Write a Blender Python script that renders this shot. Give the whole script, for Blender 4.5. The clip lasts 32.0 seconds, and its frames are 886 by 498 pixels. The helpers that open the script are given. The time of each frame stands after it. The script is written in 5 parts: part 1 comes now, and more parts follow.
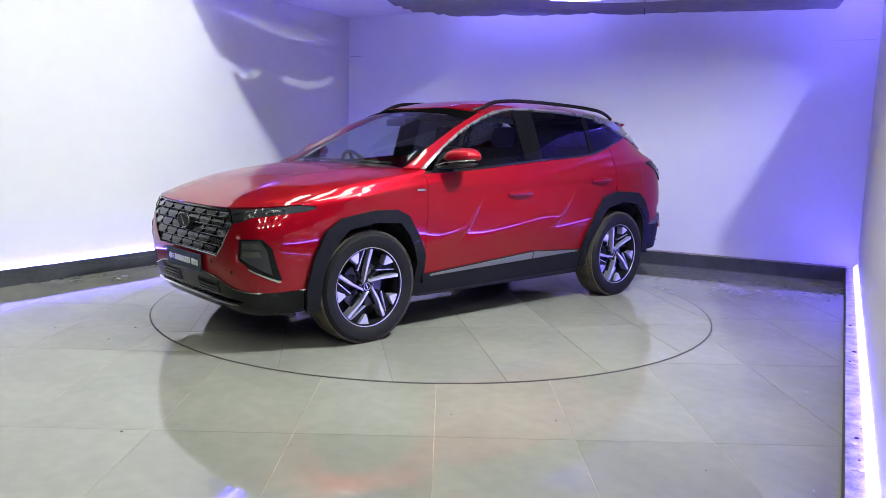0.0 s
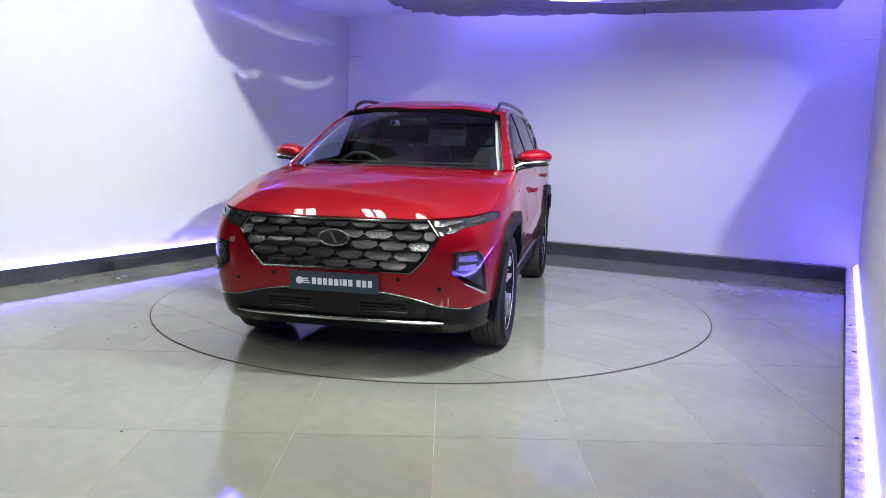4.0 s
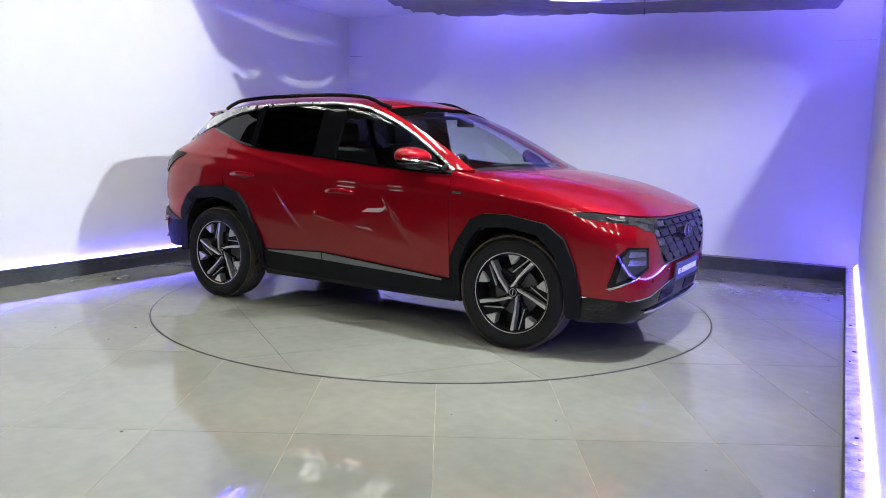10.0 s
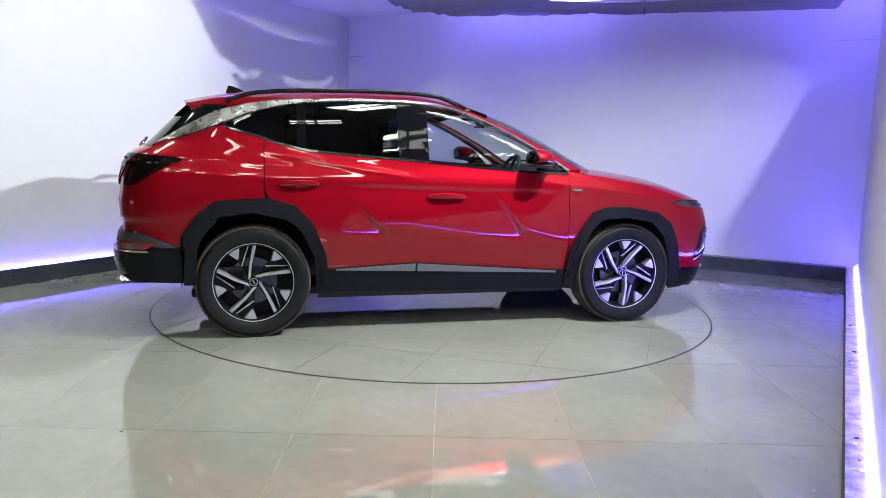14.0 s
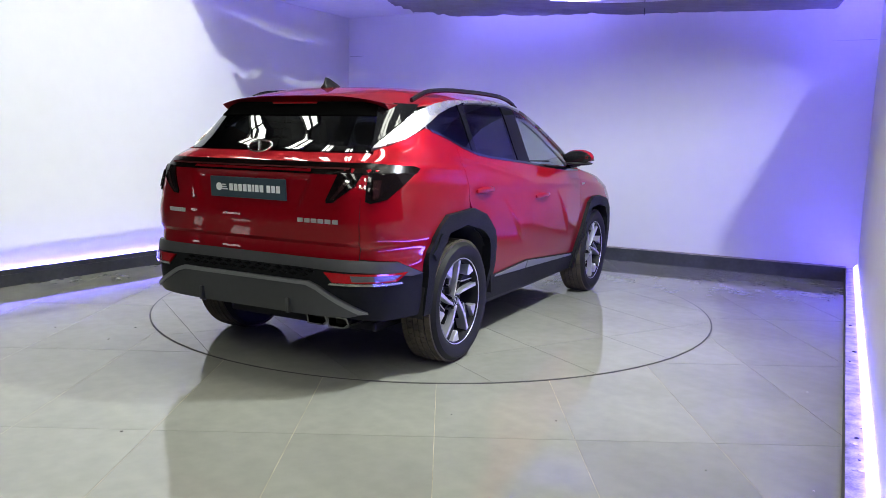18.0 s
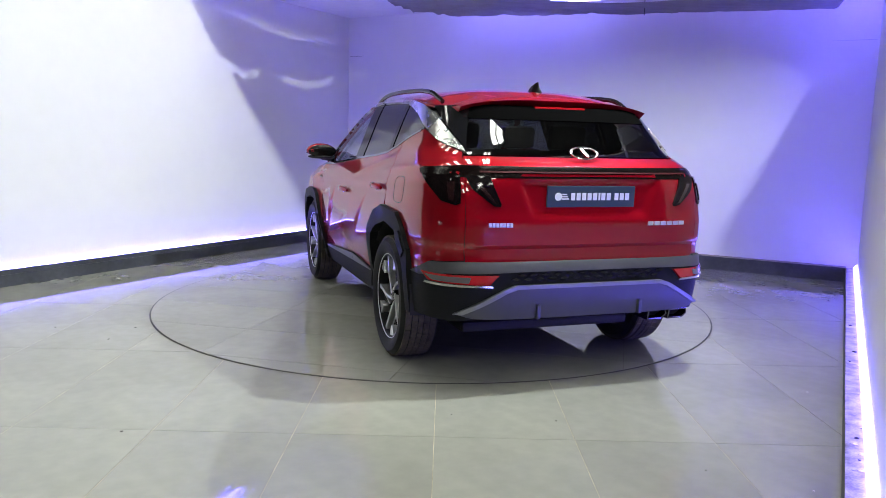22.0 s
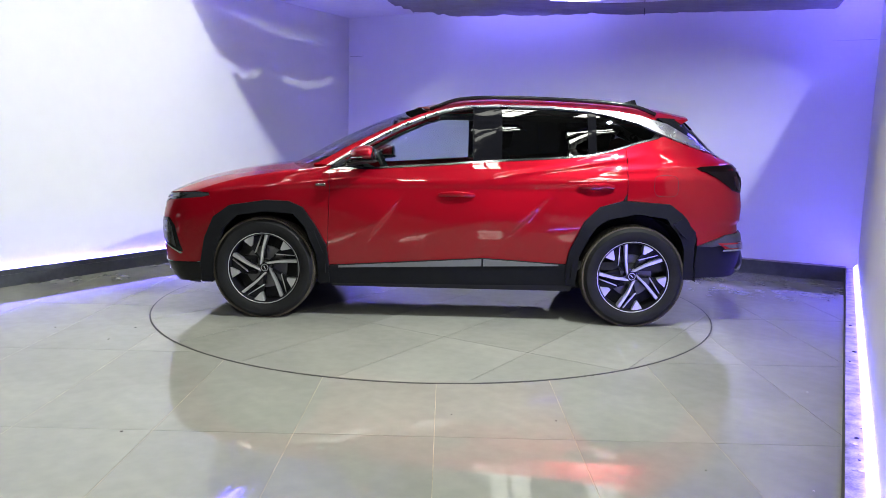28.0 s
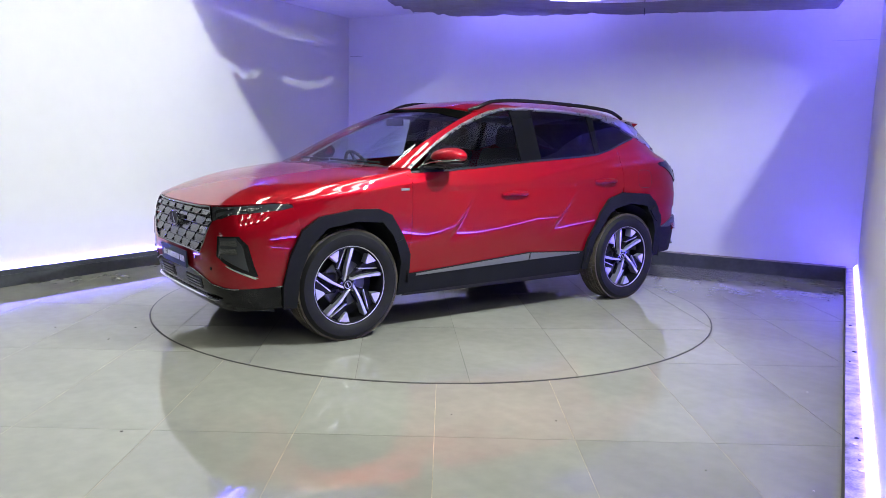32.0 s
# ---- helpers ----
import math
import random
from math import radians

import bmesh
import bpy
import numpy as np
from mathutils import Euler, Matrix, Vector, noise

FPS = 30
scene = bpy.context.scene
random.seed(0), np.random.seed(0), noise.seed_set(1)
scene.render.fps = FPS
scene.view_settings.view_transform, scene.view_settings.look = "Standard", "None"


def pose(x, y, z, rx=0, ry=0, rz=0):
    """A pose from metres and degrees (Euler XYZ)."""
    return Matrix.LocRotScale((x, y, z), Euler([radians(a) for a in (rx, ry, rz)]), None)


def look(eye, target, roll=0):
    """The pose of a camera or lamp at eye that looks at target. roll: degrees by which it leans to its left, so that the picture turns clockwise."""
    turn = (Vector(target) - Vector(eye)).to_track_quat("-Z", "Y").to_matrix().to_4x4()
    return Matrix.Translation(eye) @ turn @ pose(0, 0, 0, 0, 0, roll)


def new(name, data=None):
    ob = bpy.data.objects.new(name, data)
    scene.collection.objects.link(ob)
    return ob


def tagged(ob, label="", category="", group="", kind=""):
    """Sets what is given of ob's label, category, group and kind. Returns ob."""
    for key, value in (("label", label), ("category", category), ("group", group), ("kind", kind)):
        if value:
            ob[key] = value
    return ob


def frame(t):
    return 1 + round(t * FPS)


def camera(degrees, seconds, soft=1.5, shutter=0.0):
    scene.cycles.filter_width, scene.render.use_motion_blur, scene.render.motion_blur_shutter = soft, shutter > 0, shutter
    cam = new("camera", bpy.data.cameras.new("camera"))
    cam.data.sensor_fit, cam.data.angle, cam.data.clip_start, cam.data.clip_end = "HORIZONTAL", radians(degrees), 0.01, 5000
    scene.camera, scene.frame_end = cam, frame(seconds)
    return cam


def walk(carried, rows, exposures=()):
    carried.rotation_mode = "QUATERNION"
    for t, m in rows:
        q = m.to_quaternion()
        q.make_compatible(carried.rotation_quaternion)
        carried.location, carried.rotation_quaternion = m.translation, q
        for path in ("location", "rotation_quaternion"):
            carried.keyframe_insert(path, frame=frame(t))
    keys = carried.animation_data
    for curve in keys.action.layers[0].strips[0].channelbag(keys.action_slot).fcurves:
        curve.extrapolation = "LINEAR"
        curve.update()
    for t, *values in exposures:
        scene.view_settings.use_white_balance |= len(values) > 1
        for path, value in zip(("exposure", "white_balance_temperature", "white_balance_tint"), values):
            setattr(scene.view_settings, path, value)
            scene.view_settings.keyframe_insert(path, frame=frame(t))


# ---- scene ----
# One still camera on a stand, before a turntable bay.
cam = camera(60.73, 32.0, soft=0.75)
EYE = (0.0, 0.0, 1.312)
VIEW = pose(*EYE) @ pose(0, 0, 0, 90 - 8.089, 0, 0) @ pose(0, 0, 0, 0, 0, 1.348)
walk(cam, [(0.0, VIEW), (32.0, VIEW)])

# ---------------------------------------------------------------- light
PIVOT = (-0.077, 6.189)          # axis of the turntable
world = bpy.data.worlds.new("hall_air")
world.use_nodes = True
world.node_tree.nodes["Background"].inputs[0].default_value = (0.55, 0.6, 0.7, 1)
world.node_tree.nodes["Background"].inputs[1].default_value = 0.02
scene.world = world
scene.view_settings.exposure = 0.36


def area_lamp(name, eye, target, sx, sy, watts, colour):
    data = bpy.data.lights.new(name, "AREA")
    data.shape, data.size, data.size_y, data.energy, data.color = "RECTANGLE", sx, sy, watts, colour
    ob = new(name, data)
    ob.matrix_world = look(eye, target)
    return ob


KEY, KEY_AIM = (1.6, 4.25, 3.0), (-2.4, 7.5, 1.4)
area_lamp("flood_light_beam", KEY, KEY_AIM, 0.05, 0.05, 160, (0.88, 0.95, 1.0))

# ---------------------------------------------------------------- materials
MATS = {}


def material(name, base, rough=0.5, metal=0.0, coat=0.0, var=0.0, scale=4.0, bump=0.0, bump_scale=60.0, rough_var=0.0,
             emit=None, power=0.0, spec=0.5, transmission=0.0, ior=1.45, per_piece=0.0, stretch=(1, 1, 1)):
    m = bpy.data.materials.new(name)
    m.use_nodes = True
    nt = m.node_tree
    b = nt.nodes["Principled BSDF"]
    b.inputs["Base Color"].default_value = (*base, 1)
    b.inputs["Roughness"].default_value = rough
    b.inputs["Metallic"].default_value = metal
    b.inputs["Coat Weight"].default_value = coat
    b.inputs["Coat Roughness"].default_value = 0.03
    b.inputs["Specular IOR Level"].default_value = spec
    b.inputs["Transmission Weight"].default_value = transmission
    b.inputs["IOR"].default_value = ior
    if emit:
        b.inputs["Emission Color"].default_value = (*emit, 1)
        b.inputs["Emission Strength"].default_value = power
    co = nt.nodes.new("ShaderNodeTexCoord")
    mp = nt.nodes.new("ShaderNodeMapping")
    mp.inputs["Scale"].default_value = stretch
    nt.links.new(co.outputs["Object"], mp.inputs[0])

    def noise_node(s, detail=5.0):
        n = nt.nodes.new("ShaderNodeTexNoise")
        n.inputs["Scale"].default_value = s
        n.inputs["Detail"].default_value = detail
        nt.links.new(mp.outputs[0], n.inputs["Vector"])
        return n

    def ramp(src, lo, hi, a=0.3, c=0.7):
        r = nt.nodes.new("ShaderNodeMapRange")
        r.inputs["From Min"].default_value, r.inputs["From Max"].default_value = a, c
        r.inputs["To Min"].default_value, r.inputs["To Max"].default_value = lo, hi
        nt.links.new(src, r.inputs["Value"])
        return r.outputs[0]

    if var or per_piece:
        hsv = nt.nodes.new("ShaderNodeHueSaturation")
        hsv.inputs["Color"].default_value = (*base, 1)
        big = ramp(noise_node(scale).outputs["Fac"], 1 - var, 1 + var)
        small = ramp(noise_node(scale * 9).outputs["Fac"], 1 - var * 0.5, 1 + var * 0.5)
        mul = nt.nodes.new("ShaderNodeMath")
        mul.operation = "MULTIPLY"
        nt.links.new(big, mul.inputs[0])
        nt.links.new(small, mul.inputs[1])
        out = mul.outputs[0]
        if per_piece:
            info = nt.nodes.new("ShaderNodeObjectInfo")
            m2 = nt.nodes.new("ShaderNodeMath")
            m2.operation = "MULTIPLY"
            nt.links.new(ramp(info.outputs["Random"], 1 - per_piece, 1 + per_piece, 0, 1), m2.inputs[0])
            nt.links.new(out, m2.inputs[1])
            out = m2.outputs[0]
        nt.links.new(out, hsv.inputs["Value"])
        nt.links.new(hsv.outputs[0], b.inputs["Base Color"])
    if rough_var:
        nt.links.new(ramp(noise_node(scale * 1.7, 8).outputs["Fac"], max(0.02, rough - rough_var), rough + rough_var), b.inputs["Roughness"])
    if bump:
        bn = nt.nodes.new("ShaderNodeBump")
        bn.inputs["Strength"].default_value = bump
        bn.inputs["Distance"].default_value = 0.002
        nt.links.new(noise_node(bump_scale).outputs["Fac"], bn.inputs["Height"])
        nt.links.new(bn.outputs[0], b.inputs["Normal"])
    MATS[name] = m
    return m


M_FLOOR = material("polished_grey_tile", (0.26, 0.262, 0.226), 0.045, spec=1.0, var=0.10, scale=1.3, rough_var=0.03, bump=0.012, bump_scale=5, per_piece=0.06)
M_GROUT = material("sandy_grout", (0.33, 0.29, 0.21), 0.9, var=0.35, scale=3)
M_GROUT_T = material("worn_grey_grout", (0.10, 0.095, 0.08), 0.9, var=0.4, scale=3)
M_SLAB = material("dull_grey_concrete", (0.17, 0.17, 0.16), 0.6, var=0.2, scale=1.5, bump=0.2, bump_scale=40)
M_GROUT_D = material("dark_gap", (0.03, 0.03, 0.03), 0.8, var=0.3, scale=5)
M_WALL = material("white_wall_paint", (0.80, 0.80, 0.82), 0.55, var=0.02, scale=0.8, bump=0.08, bump_scale=90)
M_SEAM = material("board_seam", (0.35, 0.34, 0.38), 0.7, var=0.1)
M_KERB = material("dark_grey_kerb_paint", (0.055, 0.06, 0.068), 0.5, var=0.25, scale=3, bump=0.15, bump_scale=40)
M_LEDGE = material("chipped_board_ledge", (0.30, 0.27, 0.26), 0.7, var=0.5, scale=14, bump=0.8, bump_scale=25)
M_LED = material("led_strip_glow", (0.6, 0.6, 1.0), 0.5, emit=(0.13, 0.10, 1.0), power=47.0)
M_LED_KERB = material("kerb_led_strip_glow", (0.6, 0.6, 1.0), 0.5, emit=(0.13, 0.10, 1.0), power=62.0)
# Glow of the strip added to fill the upper back wall.
M_LED_FILL = material("fill_strip_glow", (0.6, 0.6, 1.0), 0.5, emit=(0.2, 0.17, 1.0), power=14.5)
M_CEIL = material("white_ceiling_paint", (0.82, 0.82, 0.84), 0.7, var=0.04, scale=1.0)
M_SHEET = material("dark_plastic_sheet", (0.20, 0.19, 0.185), 0.25, var=0.45, scale=5, bump=0.8, bump_scale=6)
nt = M_SHEET.node_tree
# Translucency added so that light seeps down and brightens the bay.
veil = nt.nodes.new("ShaderNodeBsdfTranslucent")
veil.inputs["Color"].default_value = (0.6, 0.6, 0.62, 1)
blend = nt.nodes.new("ShaderNodeMixShader")
blend.inputs[0].default_value = 0.45
nt.links.new(nt.nodes["Principled BSDF"].outputs[0], blend.inputs[1])
nt.links.new(veil.outputs[0], blend.inputs[2])
nt.links.new(blend.outputs[0], nt.nodes["Material Output"].inputs[0])
M_HALL = material("hall_cladding", (0.045, 0.047, 0.05), 0.7, var=0.15, scale=0.6)
M_LIGHT = material("roof_or_fill_light_pane", (0.9, 0.9, 0.9), 0.5, emit=(0.98, 1.0, 0.90), power=22.5)
M_PANE = material("hall_window_pane", (0.8, 0.8, 0.8), 0.5, emit=(0.95, 1.0, 1.0), power=3.5)
M_FRAME = material("roof_light_frame", (0.06, 0.06, 0.06), 0.6, var=0.1)


def paint_material():
    m = material("deep_red_metallic_paint", (0.27, 0.0025, 0.010), 0.42, metal=0.45, coat=1.0, spec=0.1)
    nt = m.node_tree
    b = nt.nodes["Principled BSDF"]
    b.inputs["Coat Roughness"].default_value = 0.012
    b.inputs["Coat IOR"].default_value = 1.52
    b.inputs["Specular Tint"].default_value = (0.9, 0.05, 0.09, 1)
    n = nt.nodes.new("ShaderNodeTexNoise")
    n.inputs["Scale"].default_value = 900
    r = nt.nodes.new("ShaderNodeMapRange")
    r.inputs["To Min"].default_value, r.inputs["To Max"].default_value = 0.34, 0.46
    nt.links.new(n.outputs["Fac"], r.inputs["Value"])
    nt.links.new(r.outputs[0], b.inputs["Roughness"])
    return m


M_RED = paint_material()
M_CLAD = material("grey_black_cladding_plastic", (0.010, 0.0105, 0.012), 0.55, spec=0.12, var=0.12, scale=6, bump=0.25, bump_scale=500)
M_BLACK = material("gloss_black_trim", (0.006, 0.006, 0.007), 0.05, spec=0.35)
M_PILL = material("black_pillar_gloss", (0.004, 0.004, 0.005), 0.02, spec=0.10)
M_MATT = material("matt_black_plastic", (0.012, 0.012, 0.013), 0.65, var=0.1, bump=0.1, bump_scale=200)
M_CHROME = material("satin_chrome", (0.72, 0.72, 0.73), 0.16, metal=1.0, rough_var=0.04, scale=5)
M_SATIN = material("satin_silver_trim", (0.55, 0.55, 0.54), 0.28, metal=0.95, rough_var=0.05, scale=5)
M_GRILLE = material("smoked_chrome_blades", (0.085, 0.085, 0.092), 0.20, metal=0.85, rough_var=0.05, scale=8)
M_PALE = material("pale_light_panel", (0.30, 0.305, 0.32), 0.24, metal=0.9, rough_var=0.04, scale=8)
M_PIANO = material("black_bumper_plastic", (0.005, 0.005, 0.006), 0.16, spec=0.3, var=0.1)
M_DCHROME = material("dark_chrome", (0.17, 0.17, 0.18), 0.14, metal=1.0, rough_var=0.04, scale=8)
M_SILVER = material("silver_skid_paint", (0.19, 0.195, 0.205), 0.36, metal=0.5, var=0.04, scale=3)
M_SKID = material("dark_silver_skid_paint", (0.06, 0.062, 0.068), 0.40, metal=0.4, var=0.05, scale=3)
M_ALLOY = material("machined_alloy", (0.73, 0.73, 0.74), 0.36, metal=0.88, rough_var=0.05, scale=14)
M_ALLOYD = material("dark_grey_wheel_paint", (0.006, 0.006, 0.008), 0.42, var=0.08, spec=0.2)
M_BAND = material("dull_black_band", (0.002, 0.002, 0.002), 0.9, spec=0.0)
M_LEDGEC = material("grey_bumper_ledge_plastic", (0.045, 0.046, 0.050), 0.42, spec=0.4, var=0.08, bump=0.1, bump_scale=300)
M_TYRE = material("tyre_rubber", (0.010, 0.010, 0.010), 0.62, spec=0.25, var=0.2, scale=8, bump=0.2, bump_scale=120)
M_TREAD = material("dusty_tread_rubber", (0.055, 0.045, 0.03), 0.8, var=0.35, scale=10)
M_LENS = material("lamp_lens", (0.03, 0.032, 0.036), 0.05, coat=0.5, spec=0.5)
M_LENSD = material("smoked_tail_lens", (0.006, 0.004, 0.0045), 0.06, spec=0.25)
M_LENSR = material("red_reflector_lens", (0.33, 0.005, 0.01), 0.08, coat=1.0)
M_LENSW = material("clear_reflector_lens", (0.13, 0.11, 0.12), 0.12, coat=1.0, metal=0.4)
M_LAMPIN = material("lamp_reflector", (0.24, 0.245, 0.26), 0.25, metal=1.0)
M_PLATE = material("slate_plate", (0.035, 0.055, 0.075), 0.5, spec=0.3, var=0.05)
M_WHITE = material("plate_white", (0.8, 0.82, 0.84), 0.4)
M_CABIN = material("cabin_black_trim", (0.02, 0.02, 0.021), 0.7, var=0.2, scale=9)
M_SEATM = material("black_seat_cloth", (0.016, 0.016, 0.017), 0.75, var=0.2, scale=14, bump=0.05, bump_scale=300)
M_PILLAR = material("pale_pillar_trim", (0.42, 0.47, 0.44), 0.6, var=0.05)
M_DISC = material("brake_disc_steel", (0.13, 0.13, 0.135), 0.5, metal=0.8, var=0.1)


def glass_material(name, tint, mix):
    """Thin car glass: clear tinted passage, with a mirror-like sheen."""
    m = bpy.data.materials.new(name)
    m.use_nodes = True
    nt = m.node_tree
    nt.nodes.remove(nt.nodes["Principled BSDF"])
    tr = nt.nodes.new("ShaderNodeBsdfTransparent")
    tr.inputs[0].default_value = (*tint, 1)
    gl = nt.nodes.new("ShaderNodeBsdfGlossy")
    gl.inputs["Roughness"].default_value = 0.01
    lw = nt.nodes.new("ShaderNodeLayerWeight")
    lw.inputs["Blend"].default_value = 0.5
    pw = nt.nodes.new("ShaderNodeMath")
    pw.operation = "POWER"
    pw.inputs[1].default_value = 5.0
    ad = nt.nodes.new("ShaderNodeMath")
    ad.operation = "MULTIPLY_ADD"
    ad.inputs[1].default_value = 0.9
    ad.inputs[2].default_value = 0.045 + mix
    mx = nt.nodes.new("ShaderNodeMixShader")
    nt.links.new(lw.outputs["Facing"], pw.inputs[0])
    nt.links.new(pw.outputs[0], ad.inputs[0])
    nt.links.new(ad.outputs[0], mx.inputs[0])
    nt.links.new(tr.outputs[0], mx.inputs[1])
    nt.links.new(gl.outputs[0], mx.inputs[2])
    nt.links.new(mx.outputs[0], nt.nodes["Material Output"].inputs[0])
    MATS[name] = m
    return m


M_GLASS = glass_material("windscreen_glass", (0.74, 0.80, 0.78), 0.015)
M_PRIV = glass_material("privacy_glass", (0.055, 0.058, 0.065), 0.015)


# ---------------------------------------------------------------- mesh helpers
def part(name, bm, mat, parent=None, label="", smooth=False, sharp=40):
    """Link a bmesh as one mesh object, under a parent if there is one."""
    if smooth != "keep":
        bmesh.ops.recalc_face_normals(bm, faces=bm.faces)
    me = bpy.data.meshes.new(name)
    bm.to_mesh(me)
    bm.free()
    for mt in (mat if isinstance(mat, (list, tuple)) else [mat]):
        me.materials.append(mt)
    if smooth:
        me.shade_smooth()
        if sharp:
            me.set_sharp_from_angle(angle=radians(sharp))
    ob = new(name, me)
    if parent is not None:
        ob.parent = parent
    if label:
        tagged(ob, label)
    return ob


def piece(name, me, parent):
    ob = new(name, me)
    ob.parent = parent
    return ob


def add_box(bm, lo, hi, m=None, bevel=0.0):
    r = bmesh.ops.create_cube(bm, size=1.0)
    vs = r["verts"]
    c = [(a + b) / 2 for a, b in zip(lo, hi)]
    s = [b - a for a, b in zip(lo, hi)]
    for v in vs:
        v.co = Vector((c[0] + v.co.x * s[0], c[1] + v.co.y * s[1], c[2] + v.co.z * s[2]))
    if bevel:
        es = list({e for v in vs for e in v.link_edges})
        r2 = bmesh.ops.bevel(bm, geom=es, offset=bevel, segments=2, affect="EDGES", profile=0.6)
        vs = list({v for f in r2["faces"] for v in f.verts} | {v for v in vs if v.is_valid})
    if m is not None:
        bmesh.ops.transform(bm, matrix=m, verts=vs)
    return vs


def box(lo, hi, bevel=0.0, m=None):
    bm = bmesh.new()
    add_box(bm, lo, hi, m, bevel)
    return bm


def prism(poly, z0, z1):
    """A slab over a polygon in plan."""
    bm = bmesh.new()
    lo = [bm.verts.new((x, y, z0)) for x, y in poly]
    hi = [bm.verts.new((x, y, z1)) for x, y in poly]
    bm.faces.new(lo)
    bm.faces.new(hi)
    for i in range(len(poly)):
        j = (i + 1) % len(poly)
        bm.faces.new((lo[i], lo[j], hi[j], hi[i]))
    return bm


def sweep(pts, rx, rz=None, sides=10, closed=False, taper=None):
    """A rounded bar of half-widths rx, rz along points."""
    rz = rx if rz is None else rz
    bm = bmesh.new()
    pts = [Vector(p) for p in pts]
    n = len(pts)
    rings = []
    for i, p in enumerate(pts):
        a = pts[(i - 1) % n] if (closed or i > 0) else p
        b = pts[(i + 1) % n] if (closed or i < n - 1) else p
        d = (b - a).normalized()
        up = Vector((0, 0, 1)) if abs(d.z) < 0.9 else Vector((1, 0, 0))
        sx = d.cross(up).normalized()
        sz = sx.cross(d).normalized()
        k = taper[i] if taper else 1.0
        ring = []
        for j in range(sides):
            t = 2 * math.pi * j / sides
            ring.append(bm.verts.new(p + sx * (rx * k * math.cos(t)) + sz * (rz * k * math.sin(t))))
        rings.append(ring)
    for i in range(n if closed else n - 1):
        r, s = rings[i], rings[(i + 1) % n]
        for j in range(sides):
            k = (j + 1) % sides
            bm.faces.new((r[j], r[k], s[k], s[j]))
    if not closed:
        bm.faces.new(rings[0])
        bm.faces.new(rings[-1])
    return bm


def lathe(profile, steps=48, axis="y"):
    """Turn a profile of (radius, along) round the axis y."""
    bm = bmesh.new()
    rows = []
    for r, a in profile:
        rows.append([bm.verts.new((r * math.sin(2 * math.pi * i / steps), a, r * math.cos(2 * math.pi * i / steps))) for i in range(steps)])
    for a, b in zip(rows, rows[1:]):
        for i in range(steps):
            j = (i + 1) % steps
            bm.faces.new((a[i], a[j], b[j], b[i]))
    return bm


def smooth_table(xs, ys):
    """A smooth curve through the rows of a table."""
    xs, ys = np.array(xs, float), np.array(ys, float)
    d = np.diff(ys) / np.diff(xs)
    m = np.zeros(len(xs))
    m[0], m[-1] = d[0], d[-1]
    for i in range(1, len(xs) - 1):
        m[i] = 0.0 if d[i - 1] * d[i] <= 0 else 2 * d[i - 1] * d[i] / (d[i - 1] + d[i])

    def f(x):
        x = min(max(x, xs[0]), xs[-1])
        i = min(int(np.searchsorted(xs, x, side="right")) - 1, len(xs) - 2)
        h = xs[i + 1] - xs[i]
        t = (x - xs[i]) / h
        return float((1 + 2 * t) * (1 - t) ** 2 * ys[i] + t * (1 - t) ** 2 * h * m[i] + t * t * (3 - 2 * t) * ys[i + 1] + t * t * (t - 1) * h * m[i + 1])
    return f

# ---------------------------------------------------------------- the bay

def along(c, ang):
    d = Vector((math.cos(radians(ang)), math.sin(radians(ang))))
    return Vector(c), d


def meet(a, b):
    (p, d), (q, e) = a, b
    det = d.x * -e.y + e.x * d.y
    r = q - p
    s = (r.x * -e.y + e.x * r.y) / det
    return p + d * s


LEDGE, KERB_H, CEIL_H = 0.10, 0.145, 2.93
K_LEFT = along((-2.93, 7.64), 59.5)
K_BACK = along((3.14, 8.05), -27.9)
K_RIGHT = along((2.43, 4.42), 62.3)


def shifted(line, d):
    """The line moved by d to its left."""
    return line[0] + Vector((-line[1].y, line[1].x)) * d, line[1]


def at_y(line, y):
    return line[0] + line[1] * ((y - line[0].y) / line[1].y)


W_LEFT, W_BACK, W_RIGHT = shifted(K_LEFT, LEDGE), shifted(K_BACK, LEDGE), shifted(K_RIGHT, -LEDGE)
O_LEFT, O_BACK, O_RIGHT = shifted(K_LEFT, LEDGE + 0.12), shifted(K_BACK, LEDGE + 0.12), shifted(K_RIGHT, -LEDGE - 0.12)
Y_LEFT, Y_RIGHT = 6.05, 1.5
cLB, cBR = meet(W_LEFT, W_BACK), meet(W_BACK, W_RIGHT)
oLB, oBR = meet(O_LEFT, O_BACK), meet(O_BACK, O_RIGHT)
kLB, kBR = meet(K_LEFT, K_BACK), meet(K_BACK, K_RIGHT)


def slab(name, poly, z0, z1, mat, label, category):
    return tagged(part(name, prism([tuple(p) for p in poly], z0, z1), mat), label, category, kind="structure")


wall_left = slab("wall_left", [at_y(W_LEFT, Y_LEFT), cLB, oLB, at_y(O_LEFT, Y_LEFT)], -0.05, CEIL_H, M_WALL, "white painted board wall washed by blue strip light", "wall")
wall_back = slab("wall_back", [cLB, cBR, oBR, oLB], -0.05, CEIL_H, M_WALL, "white painted board wall in blue light behind the turntable", "wall")
Y_TALL = 3.7
slab("wall_right_low", [at_y(W_RIGHT, Y_RIGHT), at_y(O_RIGHT, Y_RIGHT), at_y(O_RIGHT, Y_TALL), at_y(W_RIGHT, Y_TALL)], -0.05, 0.98, M_WALL, "low white painted wall beside the turntable", "wall")
wall_right = slab("wall_right", [at_y(W_RIGHT, Y_TALL + 0.002), at_y(O_RIGHT, Y_TALL + 0.002), oBR, cBR], -0.05, CEIL_H, M_WALL, "white painted side wall with glowing strip at its foot", "wall")


